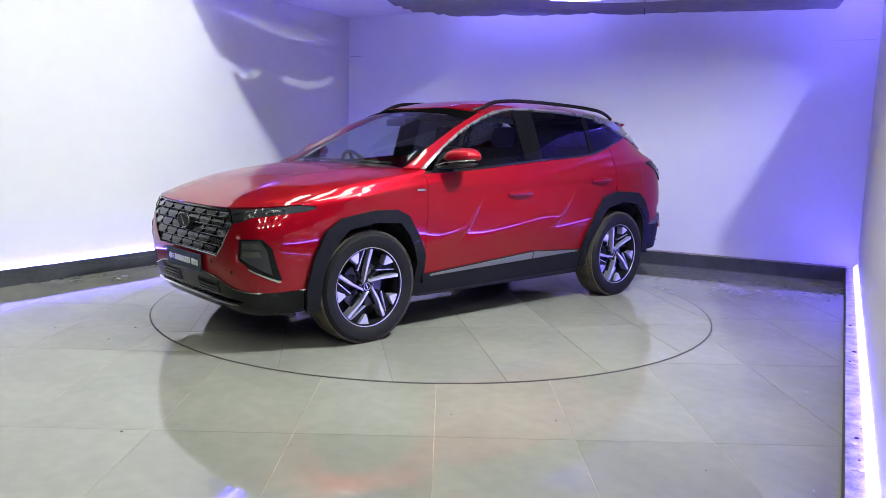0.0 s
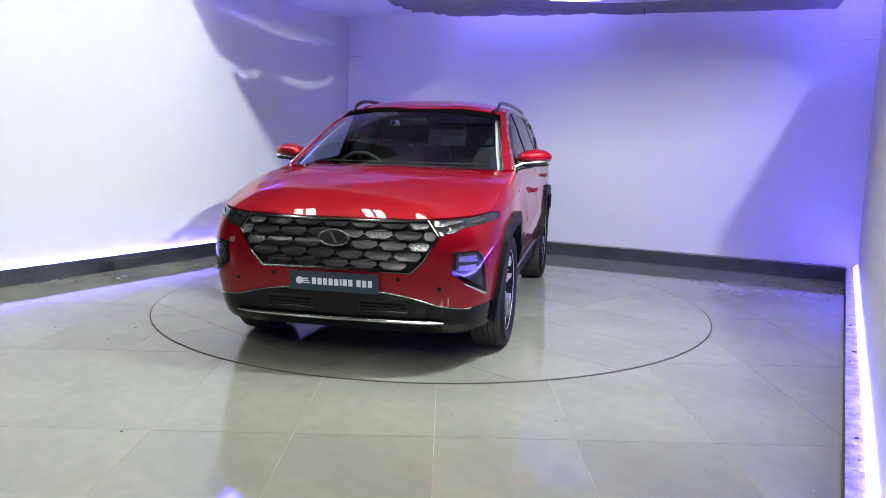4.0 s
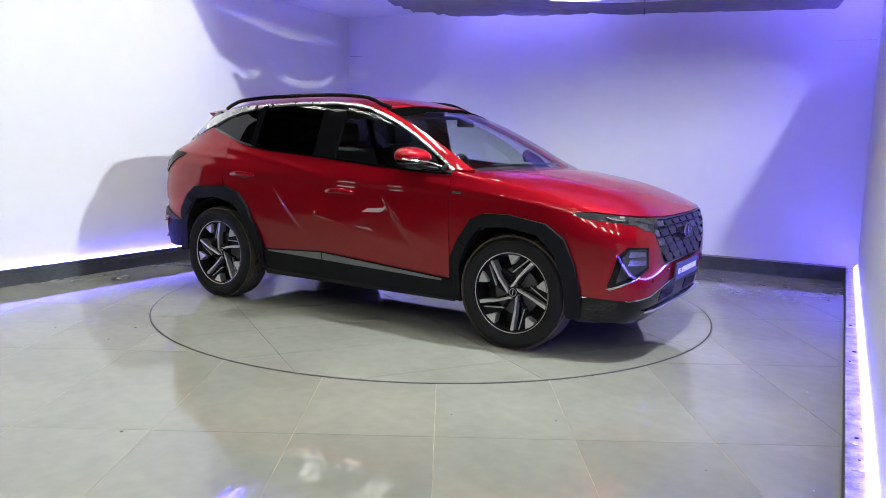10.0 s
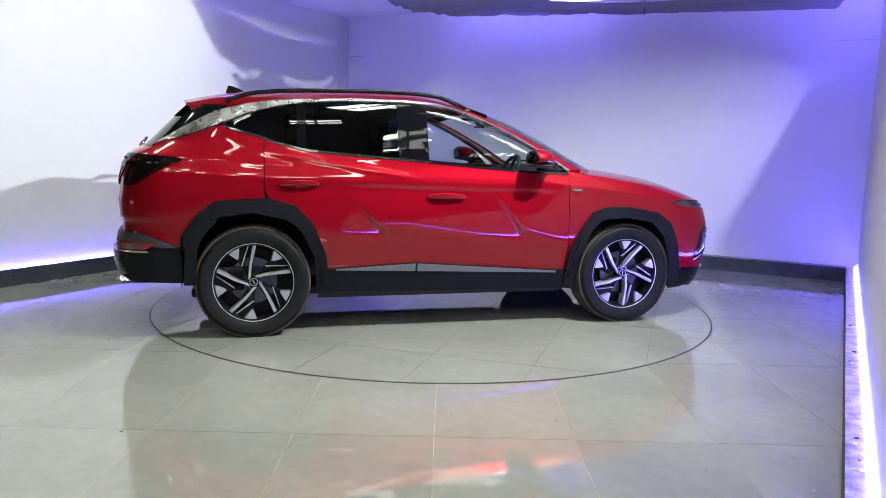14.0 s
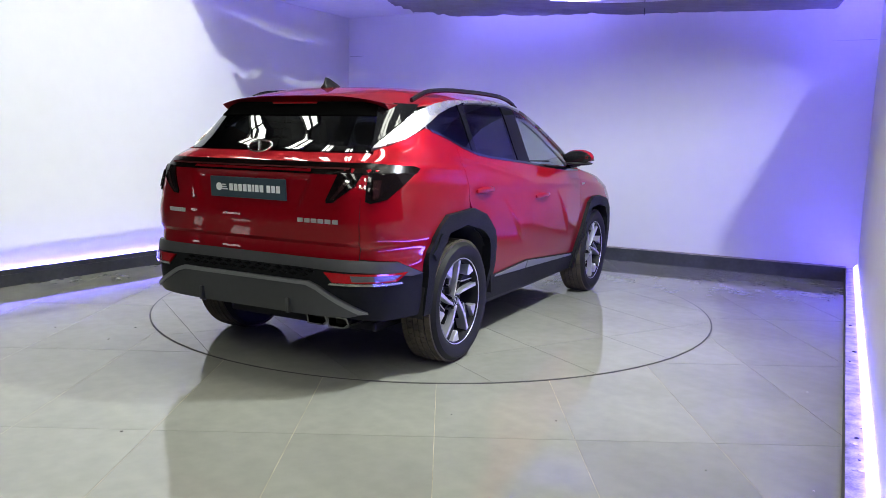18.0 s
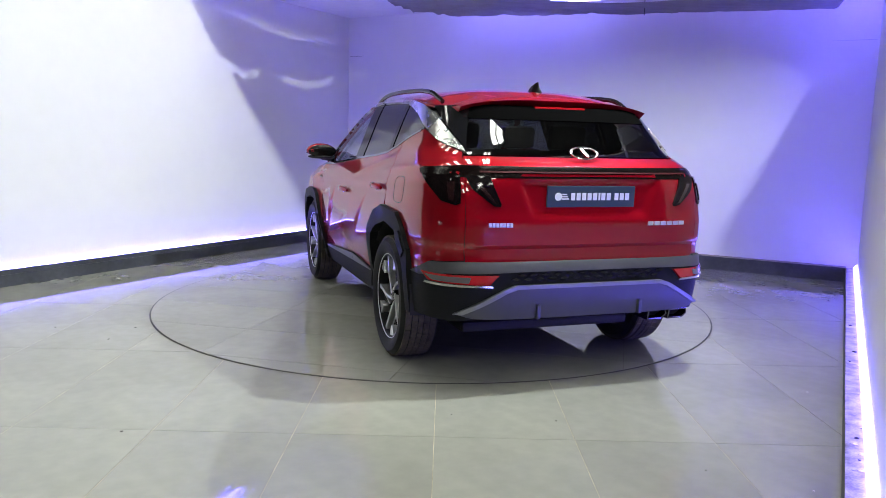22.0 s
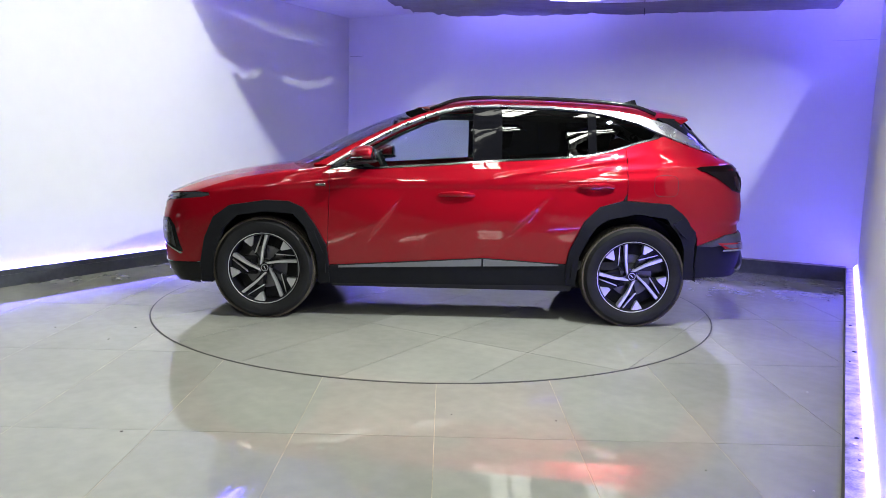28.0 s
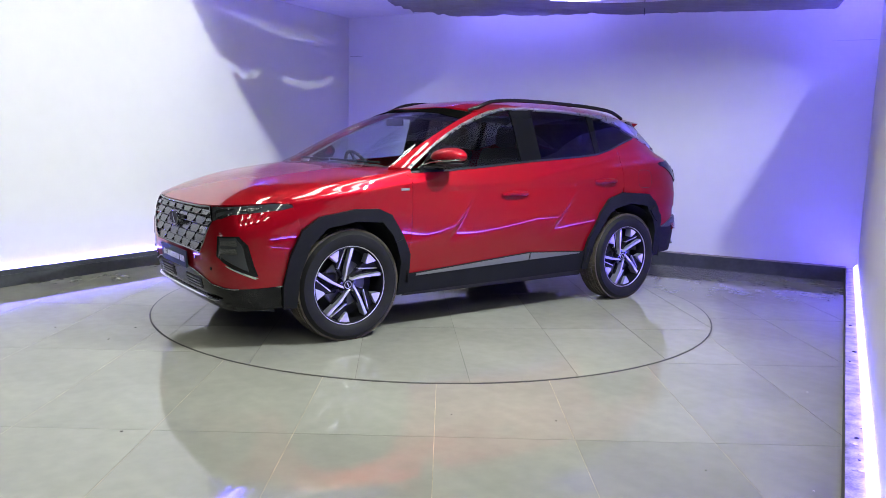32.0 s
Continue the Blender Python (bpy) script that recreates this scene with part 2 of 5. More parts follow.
def kerb(name, inner, outer, ends, top=0.145, lip=None):
    """A low painted kerb with a rough board ledge on top, along the wall's foot; a lip may hide its light strip."""
    a0, a1, b1, b0 = ends
    ob = slab(name, [a0, a1, b1, b0], -0.05, top - 0.006, M_KERB, "dark grey painted kerb along the wall's foot", "kerb")
    if lip:
        part("kerb_lip", prism([tuple(p) for p in (a0, a1, *lip)], top - 0.004, KERB_H), M_KERB, ob)
        a0, a1 = lip[1] - (a0 - lip[1]) * 0.1, lip[0] - (a1 - lip[0]) * 0.1
    bm = prism([tuple(p) for p in (a0, a1, b1, b0)], top - 0.005, top)
    part("ledge_board", bm, M_LEDGE, ob, "rough chipped board on top of the kerb")
    return ob


GAP = 0.004
kerb("kerb_left", K_LEFT, W_LEFT, [at_y(K_LEFT, Y_LEFT), kLB, meet(shifted(W_LEFT, -GAP), K_BACK), at_y(shifted(W_LEFT, -GAP), Y_LEFT)], 0.107,
     (meet(shifted(K_LEFT, 0.02), K_BACK), at_y(shifted(K_LEFT, 0.02), Y_LEFT)))
kerb("kerb_back", K_BACK, W_BACK, [kLB, kBR, meet(shifted(W_BACK, -GAP), shifted(K_RIGHT, -0.002)), meet(shifted(W_BACK, -GAP), shifted(K_LEFT, 0.002))])
kerb("kerb_right", K_RIGHT, W_RIGHT, [at_y(K_RIGHT, Y_RIGHT), kBR, meet(K_BACK, shifted(W_RIGHT, GAP)), at_y(shifted(W_RIGHT, GAP), Y_RIGHT)])


def led_strip(p0, p1, room, top=False, glow=M_LED, base=0.145):
    """A glowing three-cornered profile, its face turned up and to the room."""
    d = (p1 - p0).normalized()
    n = Vector((-d.y, d.x)) * room
    bm = bmesh.new()
    ends = []
    z0, k = (CEIL_H - 0.03, -1) if top else (base, 1)
    for p in (p0, p1):
        ends.append([bm.verts.new((p.x, p.y, z0 + k * 0.002)), bm.verts.new((p.x + n.x * 0.024, p.y + n.y * 0.024, z0 + k * 0.002)),
                     bm.verts.new((p.x + n.x * 0.020, p.y + n.y * 0.020, z0 + k * 0.018)), bm.verts.new((p.x, p.y, z0 + k * 0.036))])
    a, b = ends
    for i in range(4):
        bm.faces.new((a[i], a[(i + 1) % 4], b[(i + 1) % 4], b[i]))
    bm.faces.new(a)
    bm.faces.new(b)
    label = "unseen glowing blue light strip fixed under the ceiling" if top else "glowing blue light strip lying on the kerb ledge"
    return tagged(part("led_strip", bm, glow), label, "led strip", group="light strips along the walls")


LEDL, LEDR = shifted(W_LEFT, -0.008), shifted(W_RIGHT, 0.008)
led_strip(at_y(LEDL, Y_LEFT + 0.05), meet(LEDL, shifted(K_BACK, 0.0)), -1, glow=M_LED_KERB, base=0.107)
led_strip(at_y(LEDR, Y_RIGHT + 0.05), meet(LEDR, shifted(K_BACK, -0.02)), 1)
TOPL, TOPR = shifted(W_LEFT, -0.004), shifted(W_RIGHT, 0.004)
cove = led_strip(at_y(TOPL, 7.9), at_y(TOPL, 8.7), -1, True)
# Board added under the strip so that the floor doesn't mirror it.
q0, q1 = at_y(TOPL, 7.8), at_y(TOPL, 8.8)
side_step = Vector((TOPL[1].y, -TOPL[1].x)) * 0.10
part("cove_board", prism([tuple(p) for p in (q0, q1, q1 + side_step, q0 + side_step)], CEIL_H - 0.078, CEIL_H - 0.070), M_CEIL, cove, "unseen white board added to keep the strip's glint off the floor")
led_strip(at_y(TOPR, 5.6), meet(TOPR, shifted(K_BACK, -0.05)), 1, True)


# Third strip, hidden over the sheet, added to brighten the upper back wall.
TOPB = shifted(W_BACK, -0.42)
lead = (cBR - cLB).normalized()
led_strip(TOPB[0] + TOPB[1] * (cLB + lead * 1.7 - TOPB[0]).dot(TOPB[1]), TOPB[0] + TOPB[1] * (cLB + lead * 3.6 - TOPB[0]).dot(TOPB[1]), -1, True, M_LED_FILL)


# Board seams at eight feet on the walls.
def seam(p0, p1, z, n):
    d = (p1 - p0).normalized()
    nn = Vector((-d.y, d.x)) * n
    bm = prism([tuple(p0), tuple(p1), tuple(p1 + nn * 0.004), tuple(p0 + nn * 0.004)], z, z + 0.006)
    return bm


part("board_seam", seam(cBR + (cLB - cBR).normalized() * 0.02, cBR + (cLB - cBR).normalized() * 0.42, 2.395, -1), M_SEAM, wall_back)
part("board_seam", seam(cLB + (cBR - cLB).normalized() * 0.02, cLB + (cBR - cLB).normalized() * 0.25, 2.42, 1), M_SEAM, wall_back)

# Ceiling over the back of the bay, and a dark sheet slung before it.
# Front edge, out of view, is set to block flood light over the sheet.
ceiling = slab("ceiling", [at_y(O_LEFT, 8.42), oLB, oBR, at_y(O_RIGHT, 5.0), (1.6, 5.04), (0.77, 5.03)], CEIL_H + 0.002, CEIL_H + 0.1, M_CEIL, "white painted ceiling over the back of the bay", "ceiling")

# The near edge, out of view, is shaped to cast the walls' shadow lines.
SHEET_EDGE = [(-0.62, 7.6), (-0.592, 7.858), (-0.551, 8.097), (-0.426, 8.547), (-0.31, 8.785), (-0.024, 9.014), (0.367, 9.017), (1.297, 8.711), (2.382, 8.136), (3.212, 7.62), (3.605, 7.315), (3.35, 6.6), (3.2, 5.7),
              (2.6, 4.75), (1.99, 4.56), (1.797, 4.825), (1.955, 5.027), (2.45, 5.692), (2.55, 6.7), (1.4, 7.3), (0.80, 7.1), (0.86, 6.352), (1.14, 5.42),
              (1.101, 5.073), (0.877, 5.272), (0.652, 5.459), (0.311, 5.752), (-0.344, 6.32), (-0.84, 6.633), (-1.47, 7.057), (-1.3, 7.2)]
# Slits added out of view to throw bright crescents on the left wall.
LIGHT_SLITS = ([(-0.344, 6.331), (-0.123, 6.165), (0.006, 6.121), (0.007, 6.217), (-0.075, 6.416)],
         [(0.02, 6.424), (0.166, 6.368), (0.281, 6.394), (0.288, 6.61), (0.174, 7.024)],
         [(0.27, 7.19), (0.285, 7.18), (0.30, 7.17)])


RAY = Vector((-0.62, 0.78)).normalized()


def sheet_mesh():
    bm = bmesh.new()
    n = len(SHEET_EDGE)
    pts = []
    for k in range(n):
        a, b = Vector(SHEET_EDGE[k]), Vector(SHEET_EDGE[(k + 1) % n])
        m = max(1, int((b - a).length / 0.06))
        pts += [a.lerp(b, i / m) for i in range(m)]
    bm.faces.new([bm.verts.new((p.x, p.y, 0)) for p in pts])
    cuts = [(0, c) for c in np.arange(-1.4, 3.6, 0.1)] + [(1, c) for c in np.arange(4.8, 9.0, 0.1)]
    cuts += [(0, c) for c in np.arange(-0.40, 0.36, 0.0145)] + [(1, c) for c in np.arange(6.06, 7.25, 0.0145)]
    for ax, c in cuts:
        co, no = [0, 0, 0], [0, 0, 0]
        co[ax], no[ax] = c, 1
        bmesh.ops.bisect_plane(bm, geom=bm.verts[:] + bm.edges[:] + bm.faces[:], plane_co=co, plane_no=no, dist=1e-4)

    def near_slit(p):
        for line in LIGHT_SLITS:
            for i, (a, b) in enumerate(zip(line, line[1:])):
                a, b = Vector(a), Vector(b)
                t = max(0, min(1, (p - a).dot(b - a) / (b - a).length_squared))
                s = (i + t) / (len(line) - 1)
                v = p - a.lerp(b, t)
                g = v.dot(RAY)
                if math.hypot(g * 0.25, v.dot(Vector((-RAY.y, RAY.x)))) < 0.037 * math.sin(math.pi * (0.12 + 0.8 * s)):
                    return True
        return False
    bmesh.ops.delete(bm, geom=[f for f in bm.faces if near_slit(f.calc_center_median().xy)], context="FACES")
    for v in bm.verts:
        x, y = v.co.x, v.co.y
        back = min(1.0, max(0.0, (y - 7.1) / 1.6))
        v.co.z = 2.60 + 0.15 * back + 0.2 * min(1.0, max(0.0, (-0.45 - x) / 0.9)) * (1 - back)
        v.co.z += back * (0.035 * noise.noise((x * 1.2, y * 3.0, 0)) + 0.034 * noise.noise((x * 3, y * 9, 4)) + 0.022 * noise.noise((x * 7, y * 18, 9)) + 0.010 * math.sin(21 * y + 3 * x))
    r = bmesh.ops.extrude_face_region(bm, geom=bm.faces[:])
    for v in r["geom"]:
        if isinstance(v, bmesh.types.BMVert):
            v.co.z += 0.005
    return bm


sheet = tagged(part("plastic_sheet", sheet_mesh(), M_SHEET, smooth=True, sharp=0), "dark wrinkled plastic sheet slung under the ceiling", "plastic sheet")
for x, y in ((0.55, 5.9), (1.9, 7.6), (2.6, 5.3), (-0.9, 6.8)):
    part("cord", sweep([(x, y, 2.57), (x, y, CEIL_H + 0.01)], 0.004, 0.004, 6), M_FRAME, sheet)

# The flood light over the turntable.
flood = new("flood_light")
flood.matrix_world = look(KEY, KEY_AIM)
fb = bmesh.new()
add_box(fb, (-0.12, -0.10, 0.015), (0.12, 0.10, 0.07), None, 0.012)
part("housing", fb, M_FRAME, flood)
part("bracket", box((-0.015, 0.0, 0.03), (0.015, 0.16, 0.05), 0.004), M_FRAME, flood)
tagged(flood, "small black flood light hung over the turntable", "flood light")
to_lamp = flood.matrix_world.inverted()
# Unseen flap added to soften the top of the back wall's light patch.
reach = [Vector(KEY) + (Vector(p) - Vector(KEY)).normalized() * 0.2 for p in ((3.7, 7.87, 1.98), (0.28, 9.68, 1.6))]
reach = [reach[0] + (reach[0] - reach[1]) * 0.3, reach[1] + (reach[1] - reach[0]) * 0.12]
leaf = bmesh.new()
ends = [[leaf.verts.new(to_lamp @ (p + Vector((0.0, dy, dz)))) for dy, dz in ((0, 0), (-0.09, 0.15), (-0.088, 0.154), (0.003, 0.003))] for p in reach]
for i in range(4):
    leaf.faces.new((ends[0][i], ends[0][(i + 1) % 4], ends[1][(i + 1) % 4], ends[1][i]))
leaf.faces.new(ends[0])
leaf.faces.new(ends[1])
part("barn_door", leaf, M_FRAME, flood)
part("hanging_rod", sweep([flood.matrix_world.inverted() @ Vector((KEY[0], KEY[1], z)) for z in (KEY[2] + 0.12, 6.2)], 0.008, 0.008, 6), M_FRAME, flood)


# ---------------------------------------------------------------- the hall round the bay
HX0, HX1, HY0, HY1, HZ = -11.0, 10.0, -9.0, 13.0, 6.2
for nm, lo, hi in (("wall_hall_front", (HX0, HY0 - 0.2, -0.05), (HX1, HY0, HZ)), ("wall_hall_rear", (HX0, HY1, -0.05), (HX1, HY1 + 0.2, HZ)),
                   ("wall_hall_west", (HX0 - 0.2, HY0, -0.05), (HX0, HY1, HZ)), ("wall_hall_east", (HX1, HY0, -0.05), (HX1 + 0.2, HY1, HZ))):
    tagged(part(nm, box(lo, hi), M_HALL), "dull grey clad wall of the hall", "wall", kind="structure")
tagged(part("ceiling_hall", box((HX0 - 0.2, HY0 - 0.2, HZ), (HX1 + 0.2, HY1 + 0.2, HZ + 0.2)), M_HALL), "dark grey roof of the hall", "ceiling", kind="structure")


def roof_or_fill_light(x, y, z, lx, ly, turn=0):
    thing = new("roof_or_fill_light")
    thing.matrix_world = pose(x, y, z, 0, 0, turn)
    fr = bmesh.new()
    t = 0.05
    add_box(fr, (-lx / 2 - t, -ly / 2 - t, -0.03), (-lx / 2, ly / 2 + t, 0.05))
    add_box(fr, (lx / 2, -ly / 2 - t, -0.03), (lx / 2 + t, ly / 2 + t, 0.05))
    add_box(fr, (-lx / 2, -ly / 2 - t, -0.03), (lx / 2, -ly / 2, 0.05))
    add_box(fr, (-lx / 2, ly / 2, -0.03), (lx / 2, ly / 2 + t, 0.05))
    add_box(fr, (-0.02, -ly / 2, -0.025), (0.02, ly / 2, 0.03))
    add_box(fr, (-lx / 2, -0.02, -0.024), (lx / 2, 0.02, 0.03))
    part("frame", fr, M_FRAME, thing)
    for sx in (-1, 1):
        for sy in (-1, 1):
            part("pane", box((min(0, sx * lx / 2) + 0.022, min(0, sy * ly / 2) + 0.022, 0.0), (max(0, sx * lx / 2) - 0.022, max(0, sy * ly / 2) - 0.022, 0.01)), M_LIGHT, thing)
    return tagged(thing, "framed bright four-pane light, either a roof light or added fill", "roof light", group="roof lights of the hall")


# Rows y -4.6 and 3.6 are added fill; the others follow mirrored roof lights.
for y, lx, ly, turn, xs in ((6.1, 0.32, 1.3, 0, (-5.2, -4.25, -3.3, -2.36, -1.42, -0.48, 0.46)), (1.55, 0.22, 0.75, -65, (-5.6, -4.1, -2.55, -1.05, 0.65, 2.05, 3.5)),
                            (-1.3, 0.5, 1.2, 0, (-3.6, -2.0, 0.6, 2.4)), (-4.6, 0.6, 1.6, 0, (-4.5, -2.7, -0.9, 0.9, 2.7)), (3.6, 0.55, 1.7, -15, (0.8, 2.1, 3.4))):
    for x in xs:
        light = roof_or_fill_light(x, y, 5.3, lx, ly, turn)
        for dx in (-lx / 2 - 0.02, lx / 2 + 0.02):
            part("hanger", box((dx - 0.01, -0.01, 0.05), (dx + 0.01, 0.01, 0.92)), M_FRAME, light)

# Daylight panes low in the hall's far side wall.
for k, (y0, y1) in enumerate(((1.75, 2.15), (0.65, 1.0))):
    win = tagged(new("hall_window"), "bright framed window low in the hall wall", "window", group="windows of the hall wall")
    win.matrix_world = pose(HX0 + 0.03, (y0 + y1) / 2, 1.0)
    w = (y1 - y0) / 2
    fr = bmesh.new()
    add_box(fr, (-0.028, -w - 0.05, -0.45), (0.02, -w, 0.45))
    add_box(fr, (-0.028, w, -0.45), (0.02, w + 0.05, 0.45))
    add_box(fr, (-0.028, -w, 0.40), (0.02, w, 0.45))
    add_box(fr, (-0.028, -w, -0.45), (0.02, w, -0.40))
    add_box(fr, (-0.028, -w, -0.02), (0.015, w, 0.02))
    part("frame", fr, M_FRAME, win)
    for z0, z1 in ((-0.398, -0.022), (0.022, 0.398)):
        part("pane", box((-0.02, -w + 0.002, z0), (0.0, w - 0.002, z1)), M_PANE, win)

# ---------------------------------------------------------------- the car's body surface
# Car space: x forward, y to its left, z up; the origin lies on the ground midway between the axles.
ZT = (0.18, 0.30, 0.42, 0.55, 0.70, 0.80, 0.88, 0.96, 1.04, 1.12, 1.18, 1.26, 1.36, 1.46, 1.56, 1.64)
f_w = smooth_table(ZT, (0.85, 0.866, 0.876, 0.887, 0.896, 0.898, 0.894, 0.887, 0.878, 0.863, 0.847, 0.815, 0.775, 0.735, 0.685, 0.60))
f_xf = smooth_table(ZT, (2.03, 2.13, 2.165, 2.18, 2.175, 2.165, 2.15, 2.11, 1.93, 1.27, 1.13, 0.99, 0.80, 0.58, 0.30, 0.0))
f_xr = smooth_table(ZT, (-2.05, -2.15, -2.195, -2.21, -2.20, -2.195, -2.20, -2.19, -2.185, -2.175, -2.15, -2.03, -1.93, -1.83, -1.72, -1.60))
f_x0 = smooth_table((0.18, 1.00, 1.06, 1.14, 1.26, 1.36, 1.46, 1.56, 1.64), (1.0, 1.0, 0.92, 0.66, 0.44, 0.25, 0.03, -0.25, -0.55))
f_nf = smooth_table((0.18, 0.70, 0.88, 1.0, 1.16, 1.64), (6.0, 6.0, 4.6, 3.2, 2.6, 2.6))
X1 = -1.05
f_nr = smooth_table((0.18, 0.95, 1.15, 1.30, 1.64), (6.0, 6.0, 5.2, 4.0, 4.0))
f_crease = smooth_table((-2.0, -1.3, -0.6, 0.2, 0.9, 1.6), (1.10, 1.06, 1.03, 1.01, 0.99, 0.93))


def ease(a, b, x):
    t = min(1.0, max(0.0, (x - a) / (b - a)))
    return t * t * (3 - 2 * t)


def plate_and_tuck(z, ridge):
    """Lower door: a plate that swells down to its ridge, and one common plane that tucks in below."""
    swell = 0.16 * (ridge - 0.585)
    upper = swell * min(1.25, max(0.0, (0.97 - z) / (0.97 - ridge)))
    lower = 0.16 * (z - 0.585)
    return 0.5 * (upper + lower - math.hypot(upper - lower, 0.004))


def relief(x, z):
    """Pressed shape of the car's sides: a shoulder edge, a hollow lower door, a full rear haunch."""
    out = 0.0
    d = z - f_crease(x)
    out -= 0.0144 * ease(-0.01, 0.13, d)
    if d < 0:
        out += 0.006 * math.exp(-(d / 0.03) ** 2) - 0.006
    k = ease(1.15, 0.95, x) * ease(-1.2, -0.95, x)
    if k > 0:
        behind1 = ease(0.018, -0.018, x - 0.59 + 0.758 * (z - 0.58))
        behind2 = ease(0.018, -0.018, x + 0.42 + 0.975 * (z - 0.63))
        f0 = plate_and_tuck(z, min(0.73, 0.59 + 0.361 * max(0.0, 0.88 - x)))
        f1 = plate_and_tuck(z, min(0.75, 0.585 + 0.19 * max(0.0, 0.59 - x)))
        f2 = plate_and_tuck(z, 0.63 + 0.16 * max(0.0, -0.42 - x))
        out += k * ((f0 * (1 - behind1) + f1 * behind1) * (1 - behind2) + f2 * behind2)
    out += 0.006 * math.exp(-((z - 1.055 - 0.165 * (-0.27 - x)) / 0.018) ** 2) * ease(-0.15, -0.45, x) * ease(-1.45, -1.2, x)
    out += 0.006 * math.exp(-((z - 1.135 - 0.075 * (-1.25 - x)) / 0.018) ** 2) * ease(-0.95, -1.25, x) * ease(-2.0, -1.8, x)
    out += 0.005 * math.exp(-((z - 1.020 + 0.11 * (x - 0.86)) / 0.018) ** 2) * ease(0.55, 0.85, x) * ease(1.70, 1.45, x)
    out += 0.015 * math.exp(-((x + 1.45) / 0.35) ** 2) * math.exp(-((z - 0.98) / 0.14) ** 2)
    out += 0.014 * math.exp(-((x - 1.35) / 0.35) ** 2) * math.exp(-((z - 0.90) / 0.12) ** 2)
    return out


def rear_relief(y, z):
    """The tailgate's hollow for the plate, and its lower fold."""
    out = 0.018 * ease(0.785, 0.755, z) * ease(0.66, 0.70, z)
    edge = 0.335 + 0.40 * max(0.0, z - 0.94)
    out += 0.015 * ease(edge + 0.022, edge - 0.010, abs(y)) * ease(0.915, 0.960, z) * ease(1.135, 1.10, z)
    return out


def corner(phi, n):
    c, s = abs(math.cos(phi)), abs(math.sin(phi))
    r = (c ** n + s ** n) ** (-1 / n)
    return r * c, r * s


def surf0(q, z):
    if q < 0:
        x, y = surf0(-q, z)
        return x, -y
    if q > 3:
        x, y = surf0(6 - q, z)
        return x, -y
    w, x0 = f_w(z), f_x0(z)
    if q <= 1:
        u, v = corner(q * math.pi / 2, f_nf(z))
        x, y = x0 + (f_xf(z) - x0) * u, w * v
    elif q <= 2:
        x, y = x0 + (X1 - x0) * (q - 1), w
    else:
        u, v = corner((3 - q) * math.pi / 2, f_nr(z))
        x, y = X1 + (f_xr(z) - X1) * u, w * v
    k = min(1.0, max(0.0, (y / w - 0.75) / 0.2))
    if q > 2:
        x += rear_relief(y, z)
    return x, y + relief(x, z) * k


def surf(q, z, off=0.0):
    x, y = surf0(q, z)
    p = Vector((x, y, z))
    if off:
        e = 0.004
        a, b = Vector((*surf0(q + e, z), z)), Vector((*surf0(q - e, z), z))
        c, d = Vector((*surf0(q, z + e), z + e)), Vector((*surf0(q, z - e), z - e))
        n = (c - d).cross(a - b).normalized()
        mid = Vector((0.0 if abs(x) < 1.0 else x * 0.6, 0, 0.7))
        if n.dot(p - mid) < 0:
            n = -n
        p = p + n * off
    return p


def S(x, z):
    """Place on the left side by its x and height."""
    x0 = f_x0(z)
    if x > x0:
        u = min(1.0, (x - x0) / (f_xf(z) - x0))
        n = f_nf(z)
        v = max(0.0, 1 - u ** n) ** (1 / n)
        return math.atan2(v, u) / (math.pi / 2), z
    if x >= X1:
        return 1 + (x0 - x) / (x0 - X1), z
    u = min(1.0, (x - X1) / (f_xr(z) - X1))
    v = max(0.0, 1 - u ** f_nr(z)) ** (1 / f_nr(z))
    return 3 - math.atan2(v, u) / (math.pi / 2), z


def F(y, z):
    """Place on the front by its y and height."""
    n = f_nf(z)
    v = min(1.0, abs(y) / f_w(z))
    u = max(0.0, 1 - v ** n) ** (1 / n)
    q = math.atan2(v, u) / (math.pi / 2)
    return (q if y >= 0 else -q), z


def R(y, z):
    """Place on the rear by its y and height."""
    v = min(1.0, abs(y) / f_w(z))
    u = max(0.0, 1 - v ** f_nr(z)) ** (1 / f_nr(z))
    q = 3 - math.atan2(v, u) / (math.pi / 2)
    return (q if y >= 0 else 6 - q), z


QS = 1.9


